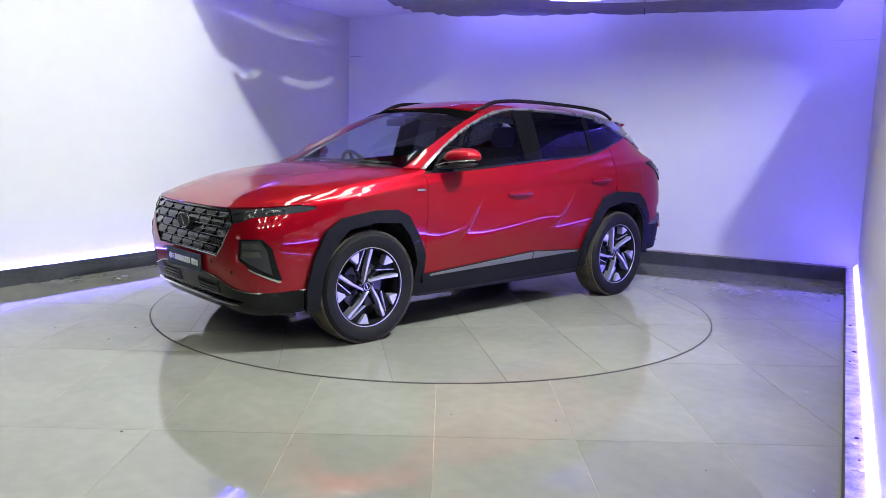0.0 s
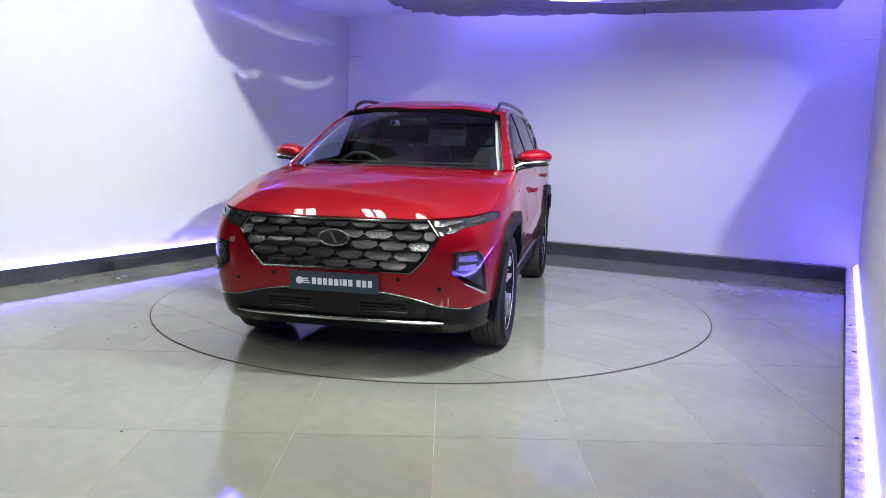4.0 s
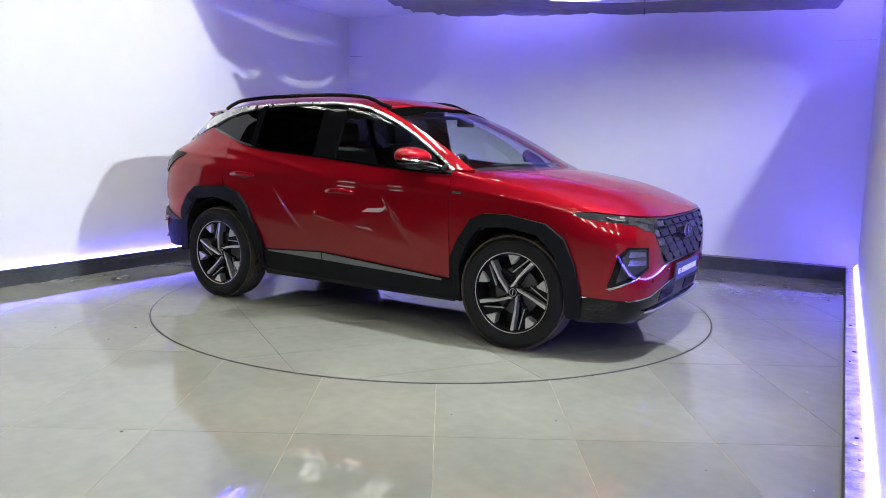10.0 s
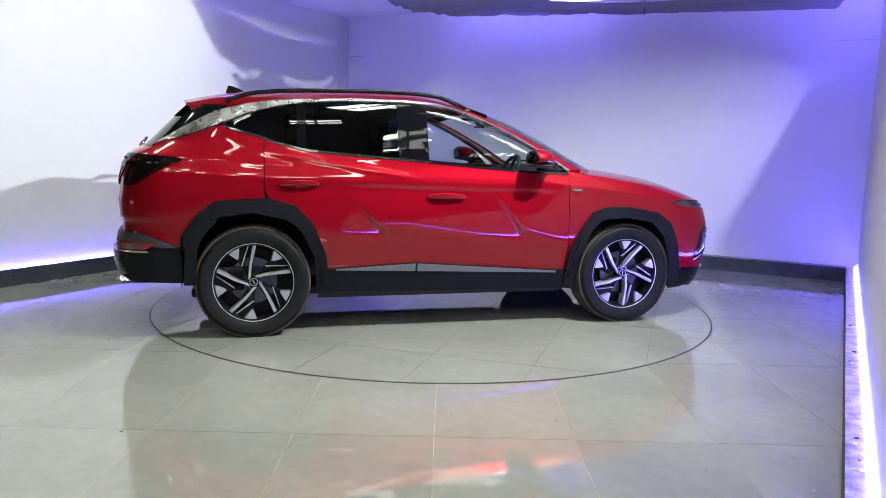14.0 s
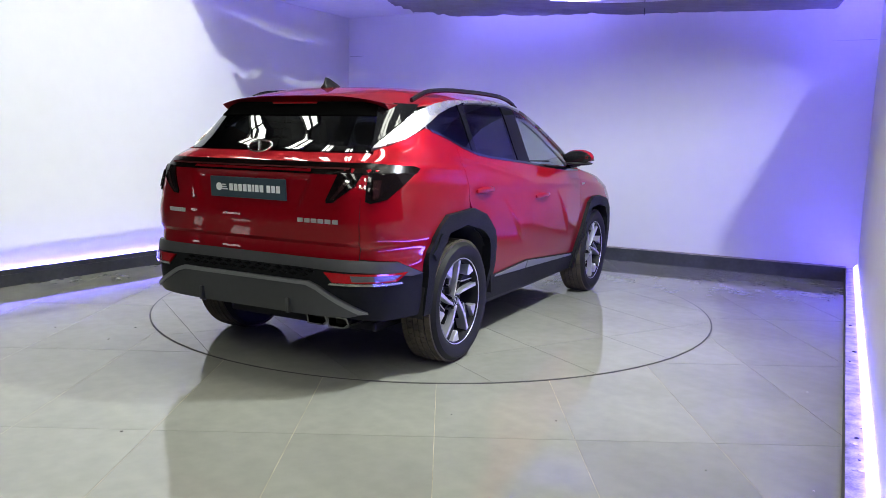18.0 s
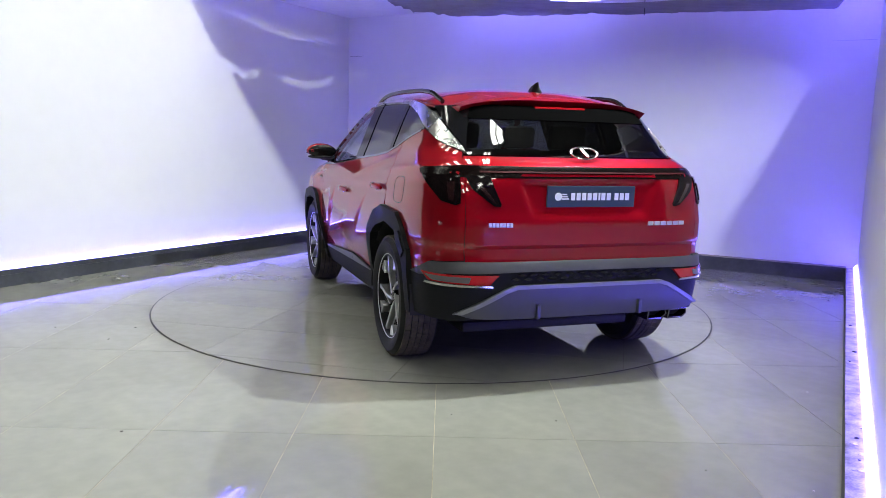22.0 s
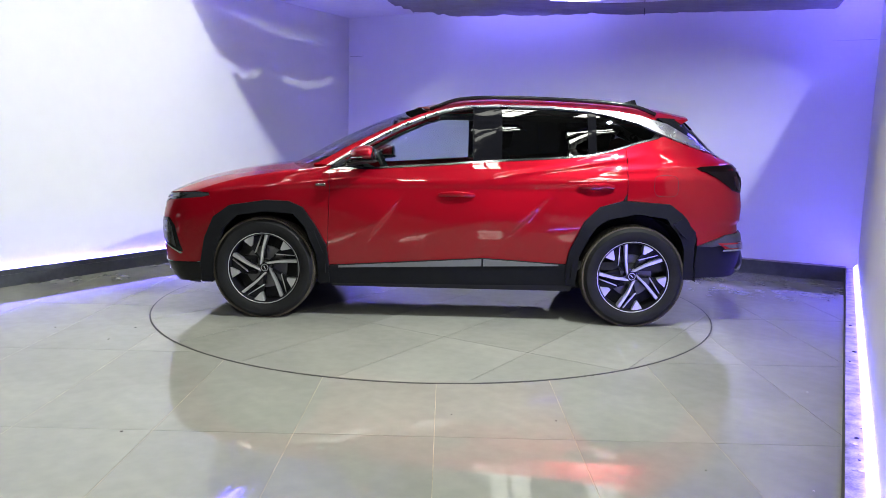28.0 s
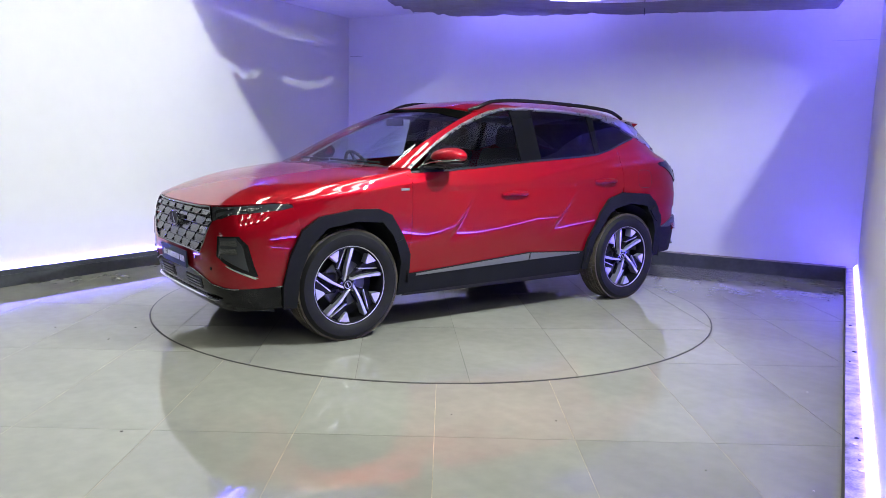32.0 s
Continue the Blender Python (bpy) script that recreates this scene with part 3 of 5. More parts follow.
def panel(poly, off=0.0, depth=0.014, inset=0.0018, mirror=False, step=0.045, close=False):
    """A pressed panel: the polygon laid on the body surface, with turned-in edges."""
    bm = bmesh.new()
    pts = []
    n = len(poly)
    for i in range(n):
        (q0, z0), (q1, z1) = poly[i], poly[(i + 1) % n]
        k = max(1, int(math.hypot((q1 - q0) * QS, z1 - z0) / 0.05))
        for j in range(k):
            t = j / k
            pts.append((q0 + (q1 - q0) * t, z0 + (z1 - z0) * t))
    vs = [bm.verts.new((q * QS, z, 0)) for q, z in pts]
    face = bm.faces.new(vs)
    if inset:
        r = bmesh.ops.inset_region(bm, faces=[face], thickness=inset, use_even_offset=True, use_boundary=True)
        bmesh.ops.delete(bm, geom=r["faces"], context="FACES")
    lo = [min(v.co[i] for v in bm.verts) for i in (0, 1)]
    hi = [max(v.co[i] for v in bm.verts) for i in (0, 1)]
    for i in (0, 1):
        k = math.floor(lo[i] / step) + 1
        while k * step < hi[i]:
            co, no = [0, 0, 0], [0, 0, 0]
            co[i], no[i] = k * step, 1
            bmesh.ops.bisect_plane(bm, geom=bm.verts[:] + bm.edges[:] + bm.faces[:], plane_co=co, plane_no=no, dist=1e-5)
            k += 1
    rim = {}
    for v in bm.verts:
        q, z = v.co.x / QS, v.co.y
        rim[v] = surf(q, z, off - depth)
        v.co = surf(q, z, off)
    edges = [e for e in bm.edges if len(e.link_faces) == 1]
    inner = {}
    for e in edges:
        for v in e.verts:
            if v not in inner:
                inner[v] = bm.verts.new(rim[v])
    for e in edges:
        a, b = e.verts
        bm.faces.new((a, b, inner[b], inner[a]))
    if mirror:
        for v in bm.verts:
            v.co.y = -v.co.y
    bmesh.ops.recalc_face_normals(bm, faces=bm.faces)
    facing = 0.0
    for f in bm.faces:
        c = f.calc_center_median()
        facing += f.calc_area() * f.normal.dot(c - Vector((0.0 if abs(c.x) < 1.0 else c.x * 0.6, 0, 0.7)))
    if facing < 0:
        bmesh.ops.reverse_faces(bm, faces=bm.faces)
    return bm


CAR = new("car")
tagged(CAR, "deep red metallic family SUV with black cladding on a turntable", "car")


def pair(name, poly, mat, off=0.0, depth=0.014, inset=0.0018, label="", parents=None, step=0.045):
    """The same panel on both sides of the car."""
    made = []
    for k, mir in enumerate((False, True)):
        par = CAR if parents is None else parents[k]
        made.append(part(name, panel(poly, off, depth, inset, mir, step), mat, par, label, smooth="keep", sharp=32))
    return made


def single(name, poly, mat, off=0.0, depth=0.014, inset=0.0018, label="", parent=None, step=0.045):
    return part(name, panel(poly, off, depth, inset, False, step), mat, CAR if parent is None else parent, label, smooth="keep", sharp=32)


FLAP = (-1.54, 1.03)
# Lines of the side view (x, z).
BELT = [(-1.54, 1.388), (-1.33, 1.33), (-1.18, 1.28), (-1.01, 1.24), (-0.82, 1.22), (-0.25, 1.18), (0.20, 1.142), (0.56, 1.115), (0.86, 1.105)]
GTOP = [(-1.54, 1.388), (-1.36, 1.465), (-1.18, 1.51), (-1.0, 1.537), (-0.71, 1.555), (-0.29, 1.557), (-0.1, 1.545), (0.05, 1.515), (0.19, 1.468), (0.34, 1.41), (0.48, 1.342), (0.64, 1.252), (0.86, 1.118)]
CTOP = [(-1.94, 1.255), (-1.76, 1.365), (-1.57, 1.468), (-1.36, 1.525), (-1.18, 1.552), (-1.0, 1.562), (-0.71, 1.578), (-0.32, 1.58), (-0.1, 1.568), (0.05, 1.538), (0.19, 1.49), (0.34, 1.43), (0.48, 1.362), (0.64, 1.272), (0.89, 1.118)]


GTOP = [(x, z + 0.008 * ease(-1.3, -1.0, x) * ease(0.86, 0.6, x)) for x, z in GTOP]


def clip_line(line, a, b):
    """The stretch of a side line between two x, ends worked out."""
    xs, zs = [p[0] for p in line], [p[1] for p in line]
    f = lambda x: float(np.interp(x, xs, zs))
    mid = [p for p in line if min(a, b) + 1e-4 < p[0] < max(a, b) - 1e-4]
    out = [(min(a, b), f(min(a, b)))] + mid + [(max(a, b), f(max(a, b)))]
    return out if a < b else out[::-1]


def ss(pts, closed=False):
    """A side line (x, z), finely divided, as places on the body."""
    out = []
    pts = list(pts) + ([pts[0]] if closed else [])
    for (xa, za), (xb, zb) in zip(pts, pts[1:]):
        k = max(1, int(math.hypot(xb - xa, zb - za) / 0.04))
        out += [(xa + (xb - xa) * i / k, za + (zb - za) * i / k) for i in range(k)]
    if not closed:
        out.append(pts[-1])
    return [S(x, z) for x, z in out]


sc = lambda pts: ss(pts, True)
RARCH = [(-1.76, 0.60), (-1.78, 0.71), (-1.66, 0.835), (-1.57, 0.90), (-1.24, 0.918), (-1.07, 0.87), (-0.96, 0.76), (-0.87, 0.55), (-0.855, 0.445)]
RARCH_IN = [(-1.70, 0.36), (-1.69, 0.58), (-1.64, 0.71), (-1.55, 0.80), (-1.34, 0.828), (-1.14, 0.785), (-1.02, 0.69), (-0.945, 0.53), (-0.93, 0.29)]
FARCH = [(0.87, 0.395), (0.885, 0.55), (0.96, 0.69), (1.05, 0.82), (1.15, 0.862), (1.32, 0.866), (1.57, 0.825), (1.69, 0.74), (1.76, 0.59), (1.80, 0.40)]
FARCH_IN = [(0.945, 0.26), (0.955, 0.53), (1.04, 0.69), (1.12, 0.775), (1.32, 0.79), (1.52, 0.755), (1.63, 0.65), (1.695, 0.47), (1.71, 0.26)]

# Doors.
fdoor = sc([(-0.25, 0.478), (0.81, 0.402), (0.862, 0.40), (0.875, 0.55), (0.862, 0.90), (0.86, 1.10)] + clip_line(BELT, 0.84, -0.25)[0:])
front_door = pair("front_door", fdoor, M_RED, inset=0.003, label="red front door", step=0.0125)
rdoor = sc([(-0.25, 0.478), (-0.25, 1.18)] + clip_line(BELT, -0.27, -1.26)[1:] + [(-1.265, 0.97), (-1.235, 0.918), (-1.07, 0.87), (-0.96, 0.76), (-0.87, 0.55), (-0.855, 0.445)])
rear_door = pair("rear_door", rdoor, M_RED, inset=0.003, label="red rear door", step=0.0125)
# Side glass and its surrounds.
gf = sc(clip_line(BELT, -0.17, 0.62) + [(0.80, 1.13)] + clip_line(GTOP, 0.64, -0.17))
pair("window", gf, M_GLASS, -0.012, 0.004, 0.008, "clear front door glass", front_door)
gr = sc(clip_line(BELT, -1.0, -0.36) + clip_line(GTOP, -0.36, -1.0))
pair("window", gr, M_PRIV, -0.010, 0.004, 0.006, "dark tinted rear door glass", rear_door)
gq = sc(clip_line(BELT, -1.5, -1.04) + clip_line(GTOP, -1.04, -1.5))
quarter_window = pair("quarter_window", gq, M_PRIV, -0.010, 0.004, 0.004, "dark tinted quarter glass")
pair("centre_pillar", sc(clip_line(BELT, -0.37, -0.16) + clip_line(GTOP, -0.16, -0.37)), M_PILL, -0.006, 0.02, 0.0015, "gloss black pillar cover")
pair("rear_pillar", sc(clip_line(BELT, -1.05, -0.99) + clip_line(GTOP, -0.99, -1.05)), M_PILL, -0.006, 0.02, 0.0005, "gloss black pillar cover")
trim = sc(clip_line(GTOP, -1.54, 0.86) + clip_line(CTOP, 0.89, -1.36) + [(-1.57, 1.468), (-1.76, 1.365), (-1.94, 1.255), (-1.72, 1.318)])
pair("window_trim", trim, M_SATIN, 0.008, 0.018, 0.0005, "satin chrome sweep over the side windows", step=0.03)
pair("belt_trim", sc(clip_line(BELT, -1.5, 0.86) + [(x, z - 0.014) for x, z in clip_line(BELT, 0.86, -1.5)]), M_DCHROME, 0.004, 0.012, 0.0, "dark satin strip under the side windows", step=0.03)
# Fenders and quarters.
FTOP = [(0.86, 1.118), (1.0, 1.095), (1.2, 1.072), (1.5, 1.022), (1.70, 0.965), (1.84, 0.915)]
fender = sc([(0.862, 0.40), (0.875, 0.395), (0.885, 0.55), (0.96, 0.69), (1.05, 0.82), (1.15, 0.862), (1.32, 0.866), (1.57, 0.825), (1.69, 0.745), (1.715, 0.86), (1.735, 0.905), (1.84, 0.914)] + FTOP[::-1][1:] + [(0.864, 1.10), (0.866, 0.90), (0.878, 0.55)])
pair("fender", fender, M_RED, inset=0.0025, label="red front wing", step=0.016)
quarter = ss([(-1.265, 0.92), (-1.27, 0.97), (-1.265, 1.305), (-1.33, 1.325), (-1.54, 1.380), (-1.72, 1.315), (-1.93, 1.255)]) + [R(0.665, 1.235), R(0.70, 1.0), R(0.70, 0.70)] + ss([(-2.0, 0.685), (-1.79, 0.605), (-1.785, 0.71), (-1.66, 0.838), (-1.57, 0.903)])
pair("rear_quarter", quarter, M_RED, label="red rear quarter panel", step=0.016)
# Cladding.
pair("wheel_arch_trim", sc(RARCH + [(-0.86, 0.30)] + RARCH_IN[::-1] + [(-1.77, 0.36)]), M_CLAD, 0.024, 0.06, 0.0, "angular grey-black rear arch cladding")
pair("wheel_arch_trim", sc([(0.87, 0.27)] + FARCH + [(1.79, 0.26)] + FARCH_IN[::-1]), M_CLAD, 0.030, 0.065, 0.0, "angular grey-black front arch cladding")
pair("arch_facet", sc([(-1.70, 0.66), (-1.755, 0.70), (-1.655, 0.805), (-1.61, 0.765)]), M_CLAD, 0.034, 0.02, 0.0, "raised facet of the arch cladding", step=0.03)
pair("arch_facet", sc([(0.905, 0.50), (0.965, 0.655), (1.015, 0.635), (0.955, 0.49)]), M_CLAD, 0.040, 0.02, 0.0, "raised facet of the arch cladding", step=0.03)
sill = pair("sill", sc([(-0.86, 0.285), (-0.25, 0.275), (0.80, 0.262), (0.872, 0.262), (0.872, 0.392), (0.81, 0.40), (-0.25, 0.476), (-0.86, 0.442)]), M_CLAD, 0.012, 0.03, 0.001, "grey-black sill cladding")
pair("sill_trim", sc([(-0.80, 0.436), (-0.255, 0.42), (-0.255, 0.474), (-0.80, 0.444)]), M_SILVER, 0.018, 0.01, 0.0, "silver sill strip", sill)
pair("sill_trim", sc([(-0.24, 0.42), (0.80, 0.385), (0.80, 0.398), (-0.24, 0.473)]), M_SILVER, 0.018, 0.01, 0.0, "silver sill strip", sill)
# Front end.
LOWER_F = [(0.0, 0.472), (0.28, 0.468), (0.42, 0.450), (0.60, 0.402), (0.70, 0.390), (0.75, 0.386)]
half_top = [F(0.0, 0.578), F(0.445, 0.578), F(0.51, 0.645), F(0.557, 0.722), F(0.60, 0.790), F(0.73, 0.838), S(1.80, 0.870), S(1.73, 0.886)]
half_bot = ss([(1.715, 0.86), (1.69, 0.74), (1.76, 0.59), (1.80, 0.40)]) + [F(y, z) for y, z in LOWER_F[::-1]]
bumper_poly = half_top + half_bot[:-1] + [(-q, z) for q, z in (half_top + half_bot[:-1])[::-1]]
seen, bp = set(), []
for q, z in bumper_poly:
    key = (round(q, 4), round(z, 4))
    if key not in seen:
        seen.add(key)
        bp.append((q, z))
front_bumper = single("front_bumper", bp, M_RED, label="red front bumper")
low = [F(y, z) for y, z in LOWER_F] + ss([(1.80, 0.395), (1.795, 0.26)]) + [F(0.62, 0.225), F(0.0, 0.225)]
lowp = low[:-1] + [(-q, z) for q, z in low[:-1][::-1]]
lowp = [p for i, p in enumerate(lowp) if i == 0 or p != lowp[i - 1]]
lower_bumper = single("lower_bumper", lowp[1:] if lowp[0] == lowp[-1] else lowp, M_PIANO, 0.0, 0.03, 0.001, "black lower front bumper")
# Hood, laid between the two wings.
QC = S(1.84, 0.915)[0]
hood_front_z = lambda v: 0.872 + (0.915 - 0.872) * abs(v) ** 3
f_hoodc = smooth_table((1.10, 1.28, 1.46, 1.69, 1.89, 2.065, 2.175), (1.142, 1.125, 1.102, 1.062, 1.006, 0.932, 0.872))


def hood_mesh():
    nu, nv = 30, 40
    fx = [p[0] for p in FTOP]
    fz = [p[1] for p in FTOP]

    def side(u):
        x = 0.87 + (1.838 - 0.87) * u
        return surf(*S(x, float(np.interp(x, fx, fz))))

    def front(v):
        return surf(QC * v, hood_front_z(v))

    yc = side(0).y

    def rear(v):
        return Vector((0.87 + 0.27 * (1 - v * v), yc * v, 1.117 + 0.024 * (1 - v * v)))
    rows = []
    bm = bmesh.new()
    for i in range(nu + 1):
        u = i / nu
        row = []
        for j in range(nv + 1):
            v = -1 + 2 * j / nv
            L, Rr = side(u), side(u)
            L = Vector((L.x, -L.y, L.z))
            s = (v + 1) / 2
            c00, c10 = rear(-1), rear(1)
            c01, c11 = front(-1), front(1)
            p = (1 - u) * rear(v) + u * front(v) + (1 - s) * L + s * Rr - ((1 - u) * ((1 - s) * c00 + s * c10) + u * ((1 - s) * c01 + s * c11))
            row.append(p)
        mid = row[nv // 2]
        dz = f_hoodc(mid.x) - mid.z
        for j, p in enumerate(row):
            v = abs(-1 + 2 * j / nv)
            p.z += dz * (1 - v ** 2.4) * (1 if u < 0.97 else 0.5)
            p.z += 0.010 * math.exp(-((v - 0.62 + 0.12 * u) / 0.07) ** 2) * (1 - u ** 3) * min(1, u * 6)
        rows.append([bm.verts.new(p) for p in row])
    for a, b in zip(rows, rows[1:]):
        for j in range(nv):
            bm.faces.new((a[j], a[j + 1], b[j + 1], b[j]))
    inside = [v for v in bm.verts if not v.is_boundary]
    for _ in range(8):
        bmesh.ops.smooth_vert(bm, verts=inside, factor=0.5, use_axis_x=True, use_axis_y=True, use_axis_z=True)
    ed = [e for e in bm.edges if len(e.link_faces) == 1]
    r = bmesh.ops.extrude_edge_only(bm, edges=ed)
    for v in r["geom"]:
        if isinstance(v, bmesh.types.BMVert):
            v.co += Vector((-0.006 if v.co.x > 1.8 else 0.0, -0.012 * (1 if v.co.y > 0 else -1), -0.018))
    return bm


part("hood", hood_mesh(), M_RED, CAR, "red bonnet with two pressed ridges", smooth=True, sharp=40)
part("cowl", sweep([(0.86 + 0.24 * (1 - v * v), 0.78 * v, 1.105 + 0.02 * (1 - v * v)) for v in np.linspace(-1, 1, 15)], 0.05, 0.012), M_MATT, CAR, "black scuttle panel under the windscreen", smooth=True)

# Screen and front pillars.
screen = [F(0.785, 1.128), F(0.75, 1.22), F(0.712, 1.34), F(0.674, 1.44), F(0.634, 1.53), F(0.40, 1.566), F(0.2, 1.576)]
screen = [(-q, z) for q, z in screen[::1]] + screen[::-1]
windscreen = single("windscreen", screen, M_GLASS, -0.006, 0.004, 0.003, "clear raked windscreen")
head = [F(0.632, 1.528), F(0.40, 1.563), F(0.2, 1.573)]
foot = [F(0.2, 1.538), F(0.42, 1.524), F(0.652, 1.482)]
single("header_band", [(-q, z) for q, z in head] + head[::-1] + foot[::-1] + [(-q, z) for q, z in foot], M_BAND, -0.003, 0.004, 0.0, "black shade band along the top of the windscreen", windscreen, 0.03)
ap = [F(0.788, 1.128), F(0.753, 1.22), F(0.715, 1.34), F(0.677, 1.44), F(0.637, 1.525)] + ss([(0.08, 1.545)] + [p for p in CTOP[::1] if 0.1 < p[0] < 0.88] + [(0.885, 1.125)])
pair("windscreen_pillar", ap, M_RED, 0.0, 0.02, 0.0006, "red windscreen pillar", step=0.03)
pair("pillar_lining", [F(0.765, 1.14), F(0.728, 1.24), F(0.69, 1.35), F(0.652, 1.45), F(0.615, 1.52), F(0.645, 1.52), F(0.684, 1.45), F(0.722, 1.35), F(0.76, 1.24), F(0.792, 1.14)], M_PILLAR, -0.045, 0.004, 0.0, "pale inner pillar lining", step=0.05)

# Roof with its lip over the rear glass.
f_zc = smooth_table((-1.82, -1.70, -1.45, -1.0, -0.6, -0.3, 0.0, 0.15, 0.30), (1.545, 1.578, 1.622, 1.652, 1.662, 1.655, 1.628, 1.60, 1.566))
f_ze = smooth_table((-1.80, -1.57, -1.36, -1.0, -0.32, -0.1, 0.1), (1.505, 1.505, 1.533, 1.567, 1.583, 1.572, 1.530))
f_ye = smooth_table((-1.80, -1.57, -1.40), (0.585, 0.625, 0.655))


def roof_mesh():
    bm = bmesh.new()
    nu, nv = 40, 36
    rows = []
    for i in range(nu + 1):
        u = i / nu
        row = []
        for j in range(nv + 1):
            s = -1 + 2 * j / nv
            xs, xe = 0.30 - 0.20 * s * s, -1.80 + 0.05 * s ** 2
            x = xs + (xe - xs) * u
            ze = f_ze(x)
            ye = surf(*S(x, ze)).y if x > -1.40 else f_ye(x)
            z = ze + (f_zc(x) - ze) * (1 - abs(s) ** 2.8)
            row.append(bm.verts.new((x, ye * s, z)))
        rows.append(row)
    for a, b in zip(rows, rows[1:]):
        for j in range(nv):
            bm.faces.new((a[j], a[j + 1], b[j + 1], b[j]))
    ed = [e for e in bm.edges if len(e.link_faces) == 1]
    r = bmesh.ops.extrude_edge_only(bm, edges=ed)
    for v in r["geom"]:
        if isinstance(v, bmesh.types.BMVert):
            v.co += Vector((0.05 if v.co.x < -1.6 else 0.0, 0, -0.032 if v.co.x < -1.6 else -0.014))
    return bm


roof = part("roof", roof_mesh(), M_RED, CAR, "red roof with a lip over the rear glass", smooth=True, sharp=40)
part("headlining", box((-1.6, -0.55, 1.50), (0.10, 0.55, 1.515)), M_CABIN, CAR)
part("brake_light", box((-1.79, -0.16, 1.505), (-1.765, 0.16, 1.517), 0.003), M_LENSR, CAR, "high red brake light under the roof lip")
for sgn in (1, -1):
    pts = []
    for x in np.linspace(0.16, -1.50, 26):
        e = min((0.16 - x) / 0.22, (x + 1.50) / 0.22, 1.0)
        pts.append((x, sgn * (surf(*S(x, f_ze(x) if x < 0.1 else 1.53)).y - 0.055), f_zc(x) * 0.35 + f_ze(x) * 0.65 - 0.008 + 0.038 * math.sin(max(0, e) * math.pi / 2)))
    part("roof_rail", sweep(pts, 0.012, 0.015, 10), M_PIANO, CAR, "black roof rail", smooth=True)
fin = bmesh.new()
prof = [(-1.36, 0.0, 0.02), (-1.40, 0.030, 0.018), (-1.46, 0.058, 0.010), (-1.49, 0.066, 0.004), (-1.505, 0.030, 0.006), (-1.515, 0.0, 0.008)]
ring = []
for x, h, w in prof:
    zc = f_zc(x) - 0.004
    ring.append([fin.verts.new((x, -0.026 if h < 0.06 else -0.014, zc)), fin.verts.new((x, -w * 0.5, zc + h)), fin.verts.new((x, w * 0.5, zc + h)), fin.verts.new((x, 0.026 if h < 0.06 else 0.014, zc))])
for a, b in zip(ring, ring[1:]):
    for i in range(3):
        fin.faces.new((a[i], a[i + 1], b[i + 1], b[i]))
part("antenna", fin, M_BLACK, CAR, "black shark-fin aerial", smooth=True, sharp=60)

# Rear end.
for a, b in ((0.06, 0.30), (0.34, 0.62), (0.66, 0.92)):
    up, dn = [(-1.90, 1.268), (-1.60, 1.440)], [(-1.86, 1.285), (-1.60, 1.372)]
    at = lambda l, t: (l[0][0] + (l[1][0] - l[0][0]) * t, l[0][1] + (l[1][1] - l[0][1]) * t)
    quad = [at(up, a), at(up, b), at(dn, b), at(dn, max(0.0, a - 0.02))]
    pair("trim_facet", ss([(x, z - 0.006 if i < 2 else z) for i, (x, z) in enumerate(quad)]), M_SATIN, 0.013, 0.007, 0.003, "embossed chrome facet", step=0.03)
rg = [R(0.635, 1.243), R(0.60, 1.34), R(0.565, 1.43), R(0.53, 1.515)]
rear_window = single("rear_window", rg + [(6 - q, z) for q, z in rg[::-1]], M_PRIV, 0.0, 0.006, 0.001, "dark tinted rear window")
pair("rear_pillar_trim", [R(0.53, 1.515), R(0.565, 1.43), R(0.60, 1.34), R(0.637, 1.243)] + ss([(-1.935, 1.262), (-1.76, 1.372), (-1.57, 1.474), (-1.50, 1.515)]), M_BLACK, -0.001, 0.02, 0.0006, "gloss black rear pillar", step=0.03)
tg = [R(0.66, 1.236), R(0.70, 1.18), R(0.698, 1.0), R(0.695, 0.692)]
tailgate = single("tailgate", tg + [(6 - q, z) for q, z in tg[::-1]], M_RED, 0.0, 0.014, 0.0018, "red tailgate", step=0.02)
rb = [R(0.70, 0.689)] + ss([(-2.0, 0.68), (-1.79, 0.60), (-1.775, 0.37)]) + [R(0.76, 0.375), R(0.62, 0.393), R(0.2, 0.395)]
rear_bumper = single("rear_bumper", rb + [(6 - q, z) for q, z in rb[::-1]], M_CLAD, 0.004, 0.03, 0.001, "grey-black rear bumper")
lb = [R(0.70, 0.689)] + ss([(-2.0, 0.68), (-1.80, 0.605), (-1.90, 0.60)]) + [R(0.78, 0.632), R(0.4, 0.642)]
single("bumper_ledge", lb + [(6 - q, z) for q, z in lb[::-1]], M_LEDGEC, 0.014, 0.03, 0.0, "grey ledge of the rear bumper", rear_bumper)
sk = [R(0.44, 0.575), R(0.50, 0.555), R(0.74, 0.425), R(0.66, 0.405), R(0.55, 0.400), R(0.3, 0.397)]
skid = single("skid_plate", sk + [(6 - q, z) for q, z in sk[::-1]], M_SKID, 0.022, 0.03, 0.0, "dark silver rear skid plate", rear_bumper)
sk2 = [R(0.44, 0.575), R(0.50, 0.555), R(0.74, 0.425), R(0.70, 0.425), R(0.49, 0.538), R(0.43, 0.556)]
single("skid_edge", sk2 + [(6 - q, z) for q, z in sk2[::-1]], M_SILVER, 0.034, 0.014, 0.0, "raised silver edge", rear_bumper)
for y in (0.31, -0.31):
    part("fin", box((-2.24, y - 0.010, 0.392), (-2.195, y + 0.010, 0.47), 0.004), M_SKID, rear_bumper)
